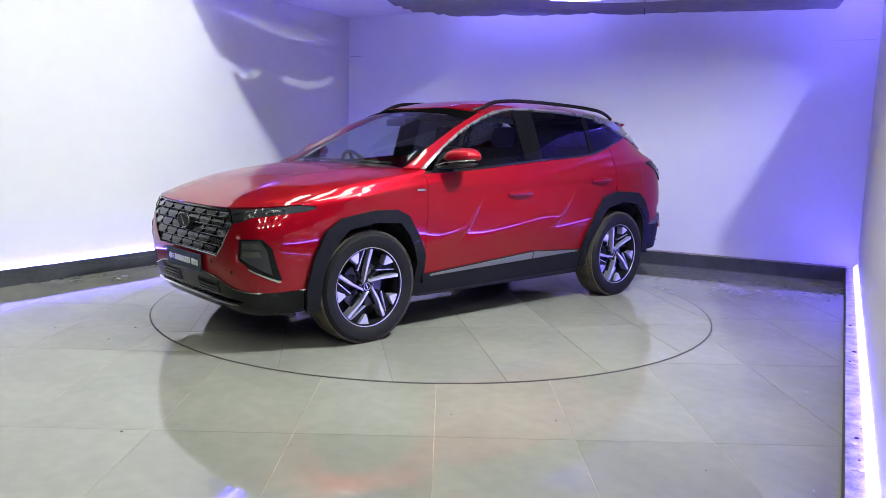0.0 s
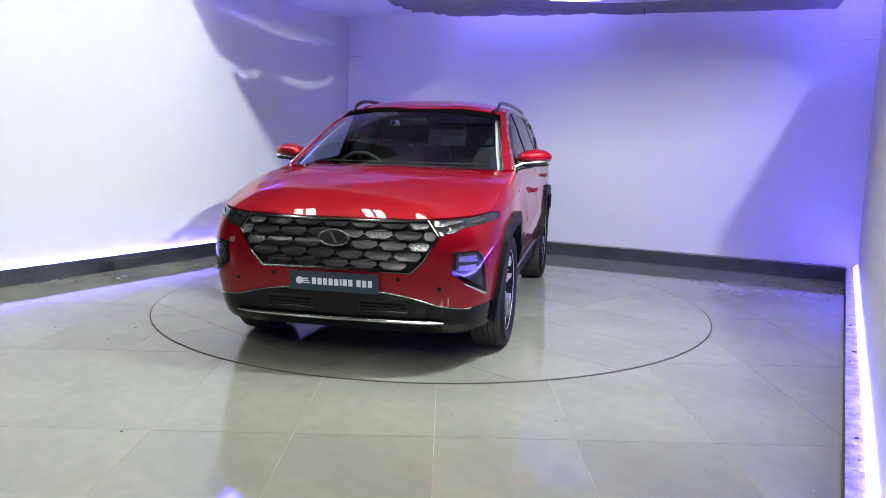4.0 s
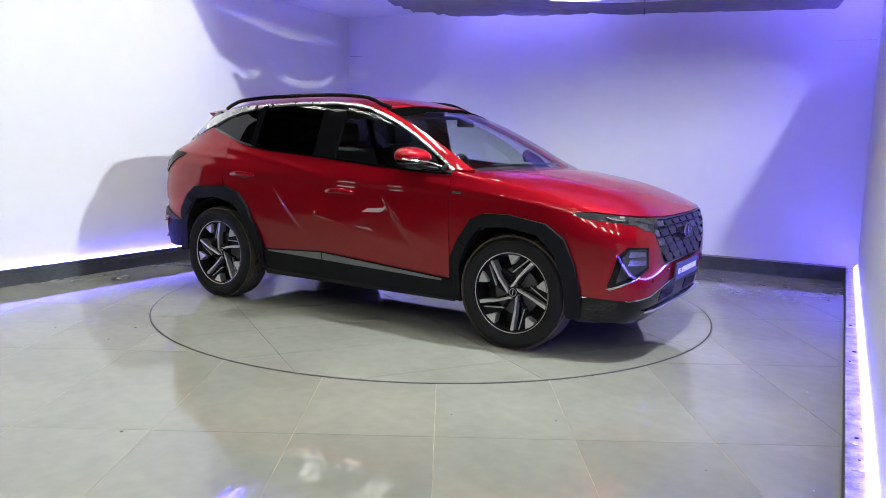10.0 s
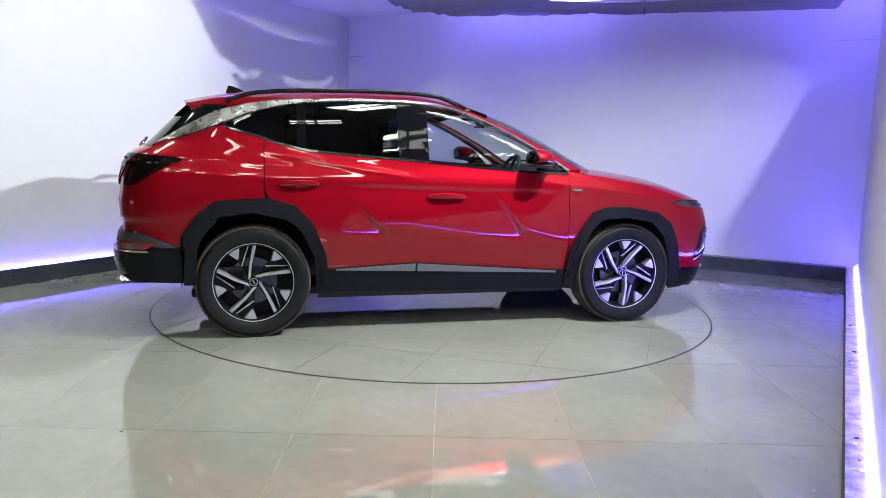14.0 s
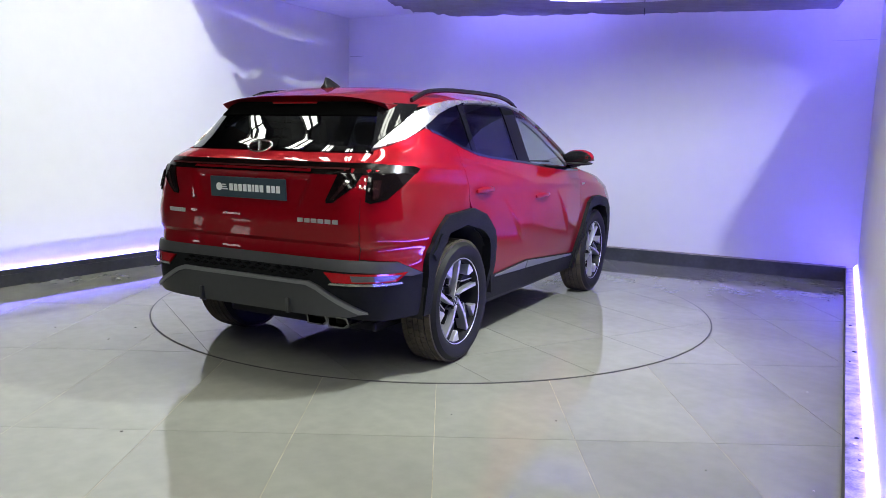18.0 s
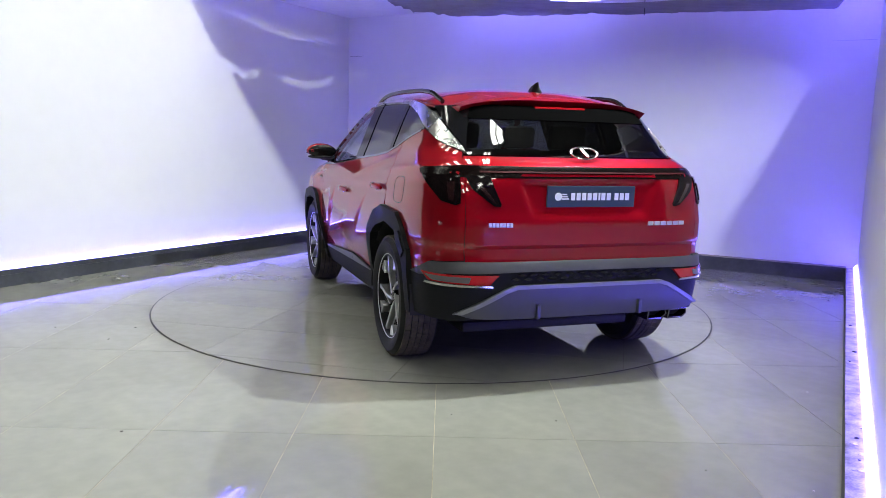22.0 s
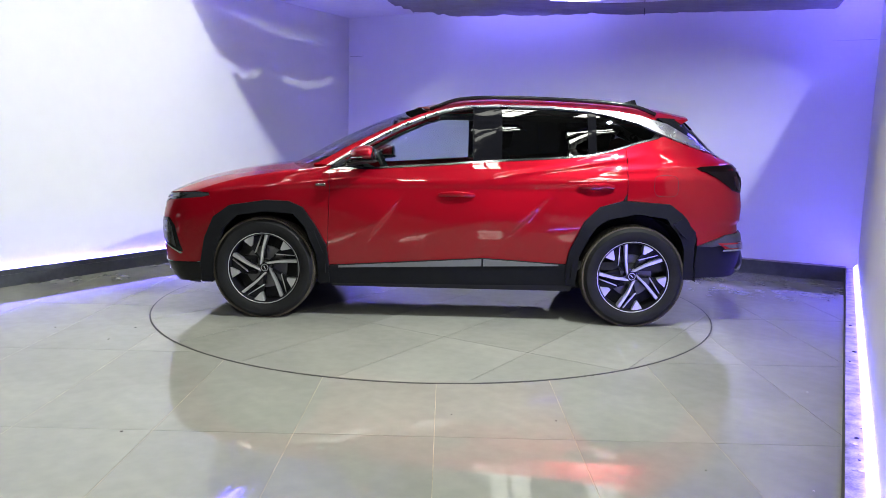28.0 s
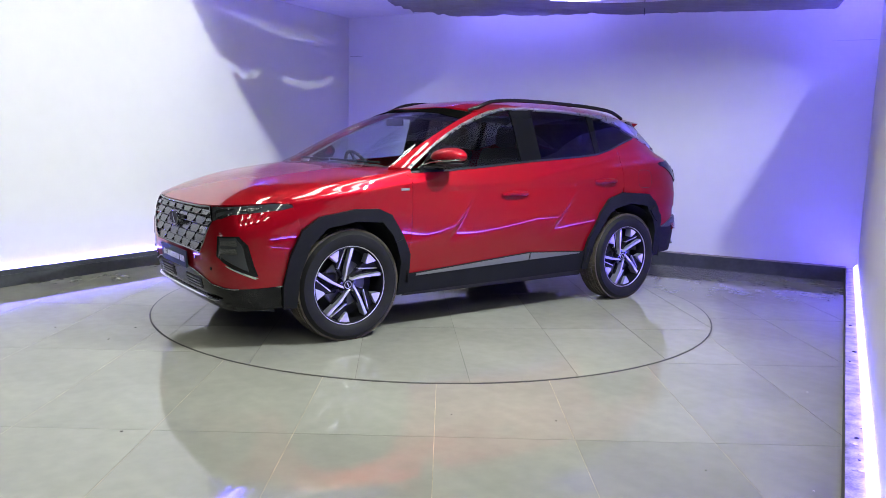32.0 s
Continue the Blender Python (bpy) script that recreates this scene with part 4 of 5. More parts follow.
for row, z in enumerate((0.626, 0.604)):
    for k in range(13):
        y = -0.42 + 0.07 * k + 0.035 * (row % 2) - 0.0175
        single("texture_block", [R(y + 0.028, z), R(y, z + 0.009), R(y - 0.028, z), R(y, z - 0.009)], M_BLACK, 0.010, 0.008, 0.0, "", rear_bumper, 0.03)
# Shade under the roof lip, laid on the rear glass as a black strip.
tg2 = [R(0.562, 1.436), R(0.528, 1.515)]
single("glass_band", tg2 + [(6 - q, z) for q, z in tg2[::-1]], M_BAND, 0.004, 0.006, 0.0, "black strip standing in for the roof lip's shade on the rear glass", rear_window, 0.03)
bar = [R(0.70, 1.188), S(-1.80, 1.172), S(-1.76, 1.160), S(-1.80, 1.135), R(0.70, 1.128)]
part("rear_floor", box((-2.12, -0.62, 0.40), (-1.7, 0.62, 0.43)), M_MATT, CAR)
M_LENSB = material("smoked_bar_lens", (0.004, 0.002, 0.002), 0.22, spec=0.10)
light_bar = single("tail_light_bar", bar + [(6 - q, z) for q, z in bar[::-1]], M_LENSB, 0.002, 0.02, 0.0, "full-width smoked tail-light bar")
gl = [R(0.62, 1.162), R(0.62, 1.154)]
single("light_tube", gl + [(6 - q, z) for q, z in gl[::-1]], material("dull_red_light_guide", (0.045, 0.003, 0.005), 0.6, spec=0.2), 0.005, 0.003, 0.0, "dull red light guide", light_bar)
outer = [R(0.712, 1.135), S(-1.82, 1.135), S(-1.92, 1.085), R(0.80, 1.005), R(0.745, 0.985), R(0.722, 0.995), R(0.716, 1.06)]
inner = [R(0.575, 1.135), R(0.69, 1.135), R(0.665, 1.07), R(0.56, 0.985), R(0.525, 0.980), R(0.52, 0.995)]
outer_lamp = pair("tail_lamp", outer, M_LENSD, 0.010, 0.018, 0.0, "smoked outer tail-lamp claw")
inner_lamp = pair("tail_lamp", inner, M_LENSD, 0.010, 0.018, 0.0, "smoked inner tail-lamp claw")
M_LG = material("pale_lamp_guide", (0.022, 0.008, 0.009), 0.15, coat=1.0)
pair("light_guide", [R(0.735, 1.10), R(0.765, 1.10), R(0.770, 1.01), R(0.750, 1.005)], M_LG, 0.014, 0.004, 0.0, "pale light guide", outer_lamp)
pair("light_guide", [R(0.620, 1.10), R(0.648, 1.10), R(0.566, 1.0), R(0.545, 0.995)], M_LG, 0.014, 0.004, 0.0, "pale light guide", inner_lamp)
refl = pair("reflector", [R(0.53, 0.628), R(0.86, 0.628), S(-2.0, 0.585), R(0.58, 0.578)], M_LENSR, 0.020, 0.02, 0.0, "red rear reflector lamp")
pair("clear_lens", [R(0.67, 0.618), R(0.85, 0.618), S(-2.03, 0.592), R(0.68, 0.588)], M_LENSW, 0.024, 0.004, 0.0, "clear reversing lens", refl)
pair("chrome_edge", [R(0.57, 0.577), S(-1.98, 0.582), S(-1.97, 0.570), R(0.56, 0.566)], M_CHROME, 0.028, 0.02, 0.0, "thin chrome edge", refl)


def ring_frame(pts, r, closed=True, sides=6):
    return sweep(pts, r, r, sides, closed)


for y0, y1 in ((-0.40, -0.52), (-0.535, -0.655)):
    s = 0.03
    loop = [(-2.19, y0, 0.396), (-2.183, y1, 0.396), (-2.178, y1 - 0.012, 0.362), (-2.173, y1 + 0.02, 0.336), (-2.18, y0, 0.336)]
    tip = bmesh.new()
    a = [tip.verts.new(p) for p in loop]
    b = [tip.verts.new((p[0] + 0.16, p[1], p[2])) for p in loop]
    cy, cz = (y0 + y1) / 2, 0.366
    c = [tip.verts.new((p[0], cy + (p[1] - cy) * 0.86, cz + (p[2] - cz) * 0.74)) for p in loop]
    d = [tip.verts.new((p[0] + 0.12, cy + (p[1] - cy) * 0.86, cz + (p[2] - cz) * 0.74)) for p in loop]
    for i in range(5):
        j = (i + 1) % 5
        tip.faces.new((a[i], a[j], b[j], b[i]))
        tip.faces.new((a[i], a[j], c[j], c[i]))
        tip.faces.new((c[i], c[j], d[j], d[i]))
    ex = part("exhaust_tip", tip, M_DCHROME, CAR, "squared chrome exhaust tip")
    bk = bmesh.new()
    bk.faces.new([bk.verts.new((p[0] + 0.06, cy + (p[1] - cy) * 0.9, cz + (p[2] - cz) * 0.8)) for p in loop])
    part("bore", bk, M_MATT, ex)

# Nose: grille and lamps.
gtop = lambda q: hood_front_z(q / QC) - 0.006
qg = F(0.52, 0.87)[0]
grille_half = [(t, gtop(t)) for t in np.linspace(0, qg, 6)] + [F(0.588, 0.795), F(0.548, 0.724), F(0.503, 0.650), F(0.438, 0.583)]
gp = grille_half + [(-q, z) for q, z in grille_half[:0:-1]]
grille = single("grille", gp, M_MATT, -0.03, 0.01, 0.0, "dark chrome grille of faceted blades")
fr = [surf(q, z, -0.004) for q, z in gp]
part("grille_frame", ring_frame([p for p in fr], 0.008), M_DCHROME, grille, "dark chrome surround", smooth=True)


def blade(y0, y1, z, h):
    """A faceted leaf of the grille between two nodes: recessed at its top, proud along its lower edge."""
    bm = bmesh.new()
    p = y1 - y0
    shape = ((y0 + 0.004, 0.05, 0.0), (y0 + 0.10 * p, 0.5, -0.012), (y1 - 0.10 * p, 0.5, -0.012), (y1 - 0.004, 0.05, 0.0), (y1 - 0.22 * p, -0.36, 0.006), (y0 + 0.22 * p, -0.36, 0.006))
    a = [bm.verts.new(surf(*F(y, z + h * d - 0.004), -0.026)) for y, d, _ in shape]
    b = [bm.verts.new(surf(*F(y, z + h * d), l - 0.004)) for y, d, l in shape]
    for i in range(6):
        j = (i + 1) % 6
        bm.faces.new((a[i], a[j], b[j], b[i]))
    bm.faces.new((b[0], b[1], b[2], b[3]))
    bm.faces.new((b[3], b[4], b[5], b[0]))
    return bm


PITCH = 0.168
for row, (z, half) in enumerate(((0.846, 0.54), (0.787, 0.578), (0.728, 0.545), (0.670, 0.505), (0.618, 0.455))):
    shift = 0.0 if row % 2 else PITCH / 2
    edge = [surf(*F(y, z - 0.021), 0.003) for y in np.linspace(-half + 0.01, half - 0.01, 25)]
    part("grille_bar", sweep(edge, 0.003, 0.0022, 6), M_DCHROME, grille, "thin dark chrome bar under the blades", smooth=True)
    for k in range(-5, 5):
        y0, y1 = max(-half, k * PITCH + shift), min(half, (k + 1) * PITCH + shift)
        if y1 - y0 < 0.05:
            continue
        lit = row < 3 and max(abs(y0), abs(y1)) > half - 0.06
        part("grille_blade", blade(y0, y1, z, 0.056), M_PALE if lit else M_GRILLE, grille, "pale hidden light panel" if lit else "")
        if y0 > -half + 0.01:
            bm = bmesh.new()
            bmesh.ops.create_icosphere(bm, subdivisions=1, radius=0.0055, matrix=Matrix.Translation(surf(*F(y0, z), 0.0)))
            part("grille_node", bm, M_DCHROME, grille)


def emblem(centre, normal_pitch, a, b, mat, yaw):
    """A plain oval ring with a plain slanted bar."""
    m = pose(*centre, 0, normal_pitch, yaw)
    ring = sweep([m @ Vector((0, a * math.cos(t), b * math.sin(t))) for t in np.linspace(0, 2 * math.pi, 33)[:-1]], 0.0075, 0.006, 8, True)
    ob = part("emblem", ring, mat, CAR, "plain oval badge", smooth=True)
    if centre[0] > 0:
        bm = bmesh.new()
        bmesh.ops.create_cone(bm, cap_ends=True, segments=32, radius1=1, radius2=1, depth=0.006, matrix=m @ Matrix.Diagonal((1, a, b, 1)) @ pose(0, 0, 0, 0, 90, 0))
        part("badge_field", bm, M_MATT, ob)
    part("badge_bar", box((-0.004, -0.009, -b * 0.80), (0.008, 0.009, b * 0.80), 0.003, m @ pose(0, 0, 0, 28, 0, 0)), mat, ob)


emblem((2.192, 0.0, 0.765), 4, 0.086, 0.046, M_LAMPIN, 0)
emblem((-2.085, 0.0, 1.262), -38, 0.08, 0.040, M_CHROME, 180)

lamp_top = [(t, gtop(t)) for t in np.linspace(qg + 0.012, QC, 7)]
lamp = lamp_top + ss([(1.76, 0.905)]) + [S(1.73, 0.893), S(1.735, 0.888), S(1.80, 0.872), F(0.732, 0.841), F(0.604, 0.794), F(0.594, 0.80)]
headlamp = pair("headlamp", lamp, M_LENS, -0.002, 0.02, 0.001, "slim dark-tinted headlamp merging with the grille", step=0.03)
for y0, z0, y1, z1, th in ((0.57, 0.842, 0.72, 0.874, 0.016), (0.62, 0.806, 0.73, 0.846, 0.014), (0.745, 0.862, 0.815, 0.886, 0.010)):
    pl = [F(y0, z0), F(y0 + 0.05, z0 + th * 0.2), F(y1, z1), F((y0 + y1) / 2, (z0 + z1) / 2 + th), F(y0 + 0.02, z0 + th * 0.9)]
    pair("light_blade", pl, M_LAMPIN, 0.003, 0.01, 0.0, "faceted light blade", headlamp, step=0.03)
fog_frame = pair("fog_lamp", [F(0.67, 0.708), F(0.795, 0.715), F(0.825, 0.66), F(0.835, 0.470), F(0.815, 0.462), F(0.665, 0.585)], M_BLACK, 0.003, 0.02, 0.0, "black corner lamp pod in the bumper", step=0.03)
pair("lens", [F(0.69, 0.698), F(0.785, 0.704), F(0.810, 0.65), F(0.818, 0.50), F(0.684, 0.595)], M_LENS, 0.006, 0.006, 0.0, "dark lamp lens", fog_frame, step=0.03)
for z0 in (0.655, 0.605):
    pair("reflector", [F(0.70, z0 + 0.030), F(0.785, z0 + 0.036), F(0.792, z0), F(0.70, z0)], M_LAMPIN, 0.009, 0.003, 0.0, "dark lamp reflector", fog_frame, step=0.03)
pair("chrome_edge", [F(0.826, 0.452), F(0.834, 0.459), F(0.735, 0.533), F(0.728, 0.530)], M_CHROME, 0.007, 0.006, 0.0, "chrome accent under the lamp", fog_frame, step=0.03)
line = [surf(*F(y, z), 0.006) for y, z in LOWER_F] + [surf(*S(1.79, 0.40), 0.006)]
line = [Vector((p.x, -p.y, p.z)) for p in line[:0:-1]] + line
part("chrome_line", sweep(line, 0.004, 0.004, 6), M_CHROME, lower_bumper, "thin chrome line round the bumper", smooth=True)
lip = [surf(*F(y, 0.298 + 0.012 * abs(y)), 0.012) for y in np.linspace(-0.62, 0.62, 21)]
part("front_skid", sweep(lip, 0.012, 0.012, 8, taper=[0.4] + [1] * 19 + [0.4]), M_CHROME, lower_bumper, "silver skid strip", smooth=True)
for y0, y1 in ((-0.42, -0.14), (0.14, 0.42)):
    inl = single("air_intake", [F(y0, 0.345), F(y1, 0.345), F(y1, 0.42), F(y0, 0.42)], M_MATT, 0.003, 0.004, 0.0, "black lower air intake", lower_bumper)
    for z in (0.36, 0.38, 0.40):
        part("intake_slat", sweep([surf(*F(y0 + (y1 - y0) * t, z), 0.007) for t in np.linspace(0.03, 0.97, 6)], 0.004, 0.004, 4), M_BLACK, lower_bumper)

# Parking sensors and the filler flap's joint.
for y, z in ((0.37, 0.543), (0.60, 0.50), (-0.37, 0.543), (-0.60, 0.50)):
    c = surf(*F(y, z), 0.001)
    bm = bmesh.new()
    bmesh.ops.create_cone(bm, cap_ends=True, segments=16, radius1=0.011, radius2=0.010, depth=0.004, matrix=Matrix.Translation(c) @ pose(0, 0, 0, 0, 90, 0))
    part("parking_sensor", bm, M_PIANO, front_bumper)
flap = [(FLAP[0] + 0.085 * math.copysign(abs(math.cos(t)) ** 0.5, math.cos(t)), FLAP[1] + 0.075 * math.copysign(abs(math.sin(t)) ** 0.5, math.sin(t))) for t in np.linspace(0, 2 * math.pi, 41)[:-1]]
part("filler_flap_joint", sweep([surf(*S(x, z), 0.0) for x, z in flap], 0.0016, 0.0016, 4, True), M_MATT, CAR, "dark joint round the filler flap")

# Number plates with plain marks in place of lettering.
def plate(x, z, sgn, tilt):
    m = pose(x, 0, z, 0, tilt, 0 if sgn > 0 else 180)
    ob = part("number_plate", box((-0.006, -0.265, -0.056), (0.004, 0.265, 0.056), 0.002, m), M_PLATE, CAR, "slate-blue show plate with white marks")
    disc = bmesh.new()
    bmesh.ops.create_cone(disc, cap_ends=True, segments=20, radius1=0.021, radius2=0.021, depth=0.003, matrix=m @ pose(0.0055, -0.20, 0, 0, 90, 0))
    part("mark", disc, M_WHITE, ob)
    for k, dz in enumerate((0.012, 0.0, -0.012)):
        part("mark", box((0.004, -0.178, dz - 0.003), (0.0065, -0.150 + 0.006 * k, dz + 0.003), 0.0, m), M_WHITE, ob)
    y = -0.125
    for k in range(12):
        w = 0.0295
        if k != 8:
            part("mark", box((0.004, y, -0.019), (0.0065, y + w * (0.35 if k == 5 else 0.8), 0.019), 0.0, m), M_WHITE, ob)
        y += w * (0.6 if k == 5 else 1.12) if k != 8 else w * 0.5
    return ob


plate(2.20, 0.513, 1, 3)
plate(-2.187, 1.035, -1, 3)
for y0, n, w in ((0.59, 7, 0.019), (-0.35, 6, 0.042)):
    for k in range(n):
        q, z = R(y0 - (k + 0.5) * w, 0.888)
        p = surf(q, z, 0.003)
        part("badge_mark", box((p.x - 0.003, p.y - w * 0.40, z - 0.011), (p.x + 0.003, p.y + w * 0.40, z + 0.011), 0.001), M_ALLOY, tailgate)
for sgn in (1, -1):
    p = surf(*S(0.925, 0.984), 0.002)
    part("side_badge", box((0.89, sgn * p.y - 0.003, 0.976), (0.96, sgn * p.y + 0.003, 0.992), 0.001), M_CHROME, CAR, "small chrome side badge")

# Door handles and mirrors.
for par_pair, x0, x1, zz in ((front_door, -0.18, 0.08, 0.935), (rear_door, -1.17, -0.92, 1.018)):
    for k, sgn in enumerate((1, -1)):
        pts = []
        for t in np.linspace(0, 1, 11):
            x = x1 + (x0 - x1) * t
            p = surf(*S(x, zz), 0.012 + 0.022 * math.sin(math.pi * t))
            pts.append((p.x, sgn * p.y, zz + 0.010 * math.sin(math.pi * t) - 0.004))
        part("door_handle", sweep(pts, 0.014, 0.018, 8, taper=[0.6, 0.9] + [1] * 7 + [0.9, 0.6]), M_RED, par_pair[k], smooth=True)
        bm = bmesh.new()
        c = surf(*S((x0 + x1) / 2, zz - 0.004), 0.0)
        bmesh.ops.create_uvsphere(bm, u_segments=16, v_segments=8, radius=1, matrix=Matrix.Translation((c.x, sgn * (c.y - 0.004), zz - 0.006)) @ Matrix.Diagonal((0.085, 0.008, 0.030, 1)))
        part("handle_cup", bm, M_RED, par_pair[k], smooth=True)


def mirror_parts(sgn):
    ob_bm = bmesh.new()
    n, mrows = 22, 16
    rows = []
    for i in range(mrows + 1):
        t = i / mrows
        y = 0.822 + 0.252 * t
        k = max(0.04, 1 - abs(2 * t - 1) ** 2.8) ** (1 / 2.4)
        hf, hb, up, dn = 0.145 * (1 - 0.35 * t), 0.052, 0.066 * (0.82 + 0.22 * math.sin(math.pi * t)), 0.034
        row = []
        for j in range(n):
            a = 2 * math.pi * j / n
            c, s = math.cos(a), math.sin(a)
            x = 0.600 - 0.03 * t + k * (hf if c > 0 else hb) * math.copysign(abs(c) ** 0.85, c)
            z = 1.196 + 0.010 * t + k * (up if s > 0 else dn) * math.copysign(abs(s) ** 0.9, s)
            row.append(ob_bm.verts.new((x, sgn * y, z)))
        rows.append(row)
    for a, b in zip(rows, rows[1:]):
        for j in range(n):
            k = (j + 1) % n
            ob_bm.faces.new((a[j], a[k], b[k], b[j]))
    ob_bm.faces.new(rows[0])
    ob_bm.faces.new(rows[-1])
    ob = part("door_mirror", ob_bm, M_RED, CAR, "red door mirror with a chrome-edged black foot", smooth=True, sharp=50)
    bm = bmesh.new()
    bmesh.ops.create_uvsphere(bm, u_segments=20, v_segments=10, radius=1, matrix=Matrix.Translation((0.605, sgn * 0.945, 1.160)) @ Matrix.Diagonal((0.090, 0.115, 0.018, 1)))
    part("mirror_base", bm, M_MATT, ob, smooth=True)
    part("mirror_foot", sweep([(0.74, sgn * 0.82, 1.128), (0.68, sgn * 0.88, 1.138), (0.63, sgn * 0.93, 1.146)], 0.028, 0.014, 8), M_MATT, ob, smooth=True)
    part("chrome_strip", sweep([(0.76, sgn * 0.825, 1.142), (0.718, sgn * 0.88, 1.166), (0.700, sgn * 0.96, 1.176), (0.672, sgn * 1.03, 1.182), (0.61, sgn * 1.068, 1.190)], 0.005, 0.006, 6), M_CHROME, ob, smooth=True)
    gm = bmesh.new()
    bmesh.ops.create_uvsphere(gm, u_segments=24, v_segments=8, radius=1, matrix=Matrix.Translation((0.545, sgn * 0.950, 1.206)) @ Matrix.Diagonal((0.020, 0.116, 0.054, 1)))
    part("mirror_glass", gm, M_BLACK, ob, "dark mirror glass", smooth=True)


mirror_parts(1)
mirror_parts(-1)
for sgn in (1, -1):
    part("mirror_sail", panel(ss([(0.62, 1.118), (0.80, 1.112), (0.70, 1.205), (0.64, 1.24)]), 0.0, 0.01, 0.002, sgn < 0), M_BLACK, CAR, "black corner piece behind the mirror", smooth=True)

# Inner shell, wheel wells and underside.
sh = bmesh.new()
zs = np.linspace(0.22, 1.06, 22)
qs = np.linspace(0.0, 6.0, 181)
grid = [[sh.verts.new(surf(q, z, -0.03)) for q in qs] for z in zs]
for i in range(len(zs) - 1):
    for j in range(len(qs) - 1):
        c = (grid[i][j].co + grid[i + 1][j + 1].co) / 2
        if min(math.hypot(c.x - 1.34, c.z - 0.365), math.hypot(c.x + 1.34, c.z - 0.365)) < 0.475 and abs(c.y) > 0.5:
            continue
        if c.x > 0.95 and c.z > 0.82 or c.x < -1.7 and c.z < 0.42:
            continue
        sh.faces.new((grid[i][j], grid[i][j + 1], grid[i + 1][j + 1], grid[i + 1][j]))
part("inner_shell", sh, M_MATT, CAR, "black inner body shell", smooth=True)
for x in (1.34, -1.34):
    for sgn in (1, -1):
        bm = bmesh.new()
        rows = []
        for y in (0.52, 0.88):
            rows.append([bm.verts.new((x + 0.45 * math.cos(a), sgn * y, 0.365 + 0.45 * math.sin(a))) for a in np.linspace(-0.05, math.pi + 0.05, 25)])
        for j in range(24):
            bm.faces.new((rows[0][j], rows[0][j + 1], rows[1][j + 1], rows[1][j]))
        bm.faces.new(rows[0])
        part("wheel_well", bm, M_MATT, CAR, "black wheel-well liner", smooth=True)
part("underbody", box((-1.75, -0.55, 0.21), (2.0, 0.55, 0.27), 0.02), M_MATT, CAR, "black underbody")
for x in (1.34, -1.34):
    part("axle", sweep([(x, -0.75, 0.33), (x, 0.75, 0.33)], 0.045, 0.045, 8), M_MATT, CAR)

# Cabin.
part("cabin_floor", box((-1.9, -0.80, 0.40), (1.0, 0.80, 0.46)), M_CABIN, CAR)
part("dashboard", sweep([(0.86, -0.74, 1.02), (0.90, -0.4, 1.06), (0.92, 0, 1.065), (0.90, 0.4, 1.06), (0.86, 0.74, 1.02)], 0.20, 0.075, 14), M_CABIN, CAR, "black dashboard", smooth=True)
part("parcel_shelf", box((-1.95, -0.62, 1.10), (-1.35, 0.62, 1.13), 0.01), M_CABIN, CAR)


def seat(x, y, w, name="seat"):
    bm = bmesh.new()
    add_box(bm, (x - 0.25, y - w, 0.55), (x + 0.27, y + w, 0.72), None, 0.05)
    add_box(bm, (-0.07, -w, -0.02), (0.07, w, 0.62), pose(x - 0.24, y, 0.66, 0, -16, 0), 0.05)
    s = part(name, bm, M_SEATM, CAR, "black cloth seat", smooth=True)
    for d in ((0,) if w < 0.3 else (-w * 0.62, w * 0.62)):
        part("headrest", box((-0.045, -0.13, 0.0), (0.045, 0.13, 0.17), 0.04, pose(x - 0.43, y + d, 1.27, 0, -10, 0)), M_SEATM, s, smooth=True)
    return s


seat(0.02, 0.37, 0.25)
seat(0.02, -0.37, 0.25)
seat(-0.72, 0.0, 0.62, "rear_bench")
tw = pose(0.56, -0.37, 1.045, 0, -64, 0)
sw = part("steering_wheel", sweep([tw @ Vector((0.185 * math.cos(t), 0.185 * math.sin(t), 0)) for t in np.linspace(0, 2 * math.pi, 29)[:-1]], 0.014, 0.014, 8, True), M_CABIN, CAR, "black steering wheel", smooth=True)
part("wheel_hub", box((-0.06, -0.09, -0.03), (0.06, 0.09, 0.02), 0.02, tw), M_CABIN, sw, smooth=True)
for a in (0, 180, 90):
    part("wheel_spoke", box((-0.012, 0.06, -0.012), (0.012, 0.18, 0.008), 0.004, tw @ pose(0, 0, 0, 0, 0, a + 90)), M_CABIN, sw)
part("rear_view_mirror", box((0.44, -0.11, 1.42), (0.47, 0.11, 1.475), 0.012), M_BLACK, CAR, smooth=True)
part("mirror_mount", box((0.30, -0.05, 1.475), (0.45, 0.05, 1.495), 0.008), M_BLACK, CAR, smooth=True)
for y0, y1, dx in ((0.62, 0.02, 0.0), (0.0, -0.55, 0.012)):
    pts = [Vector((1.03 + dx - 0.05 * abs(y0 + (y1 - y0) * t) ** 2 * 3, y0 + (y1 - y0) * t, 1.155 + 0.004 * t)) for t in np.linspace(0, 1, 10)]
    part("wiper", sweep(pts, 0.009, 0.008, 6), M_MATT, CAR, "black wiper blade", smooth=True)


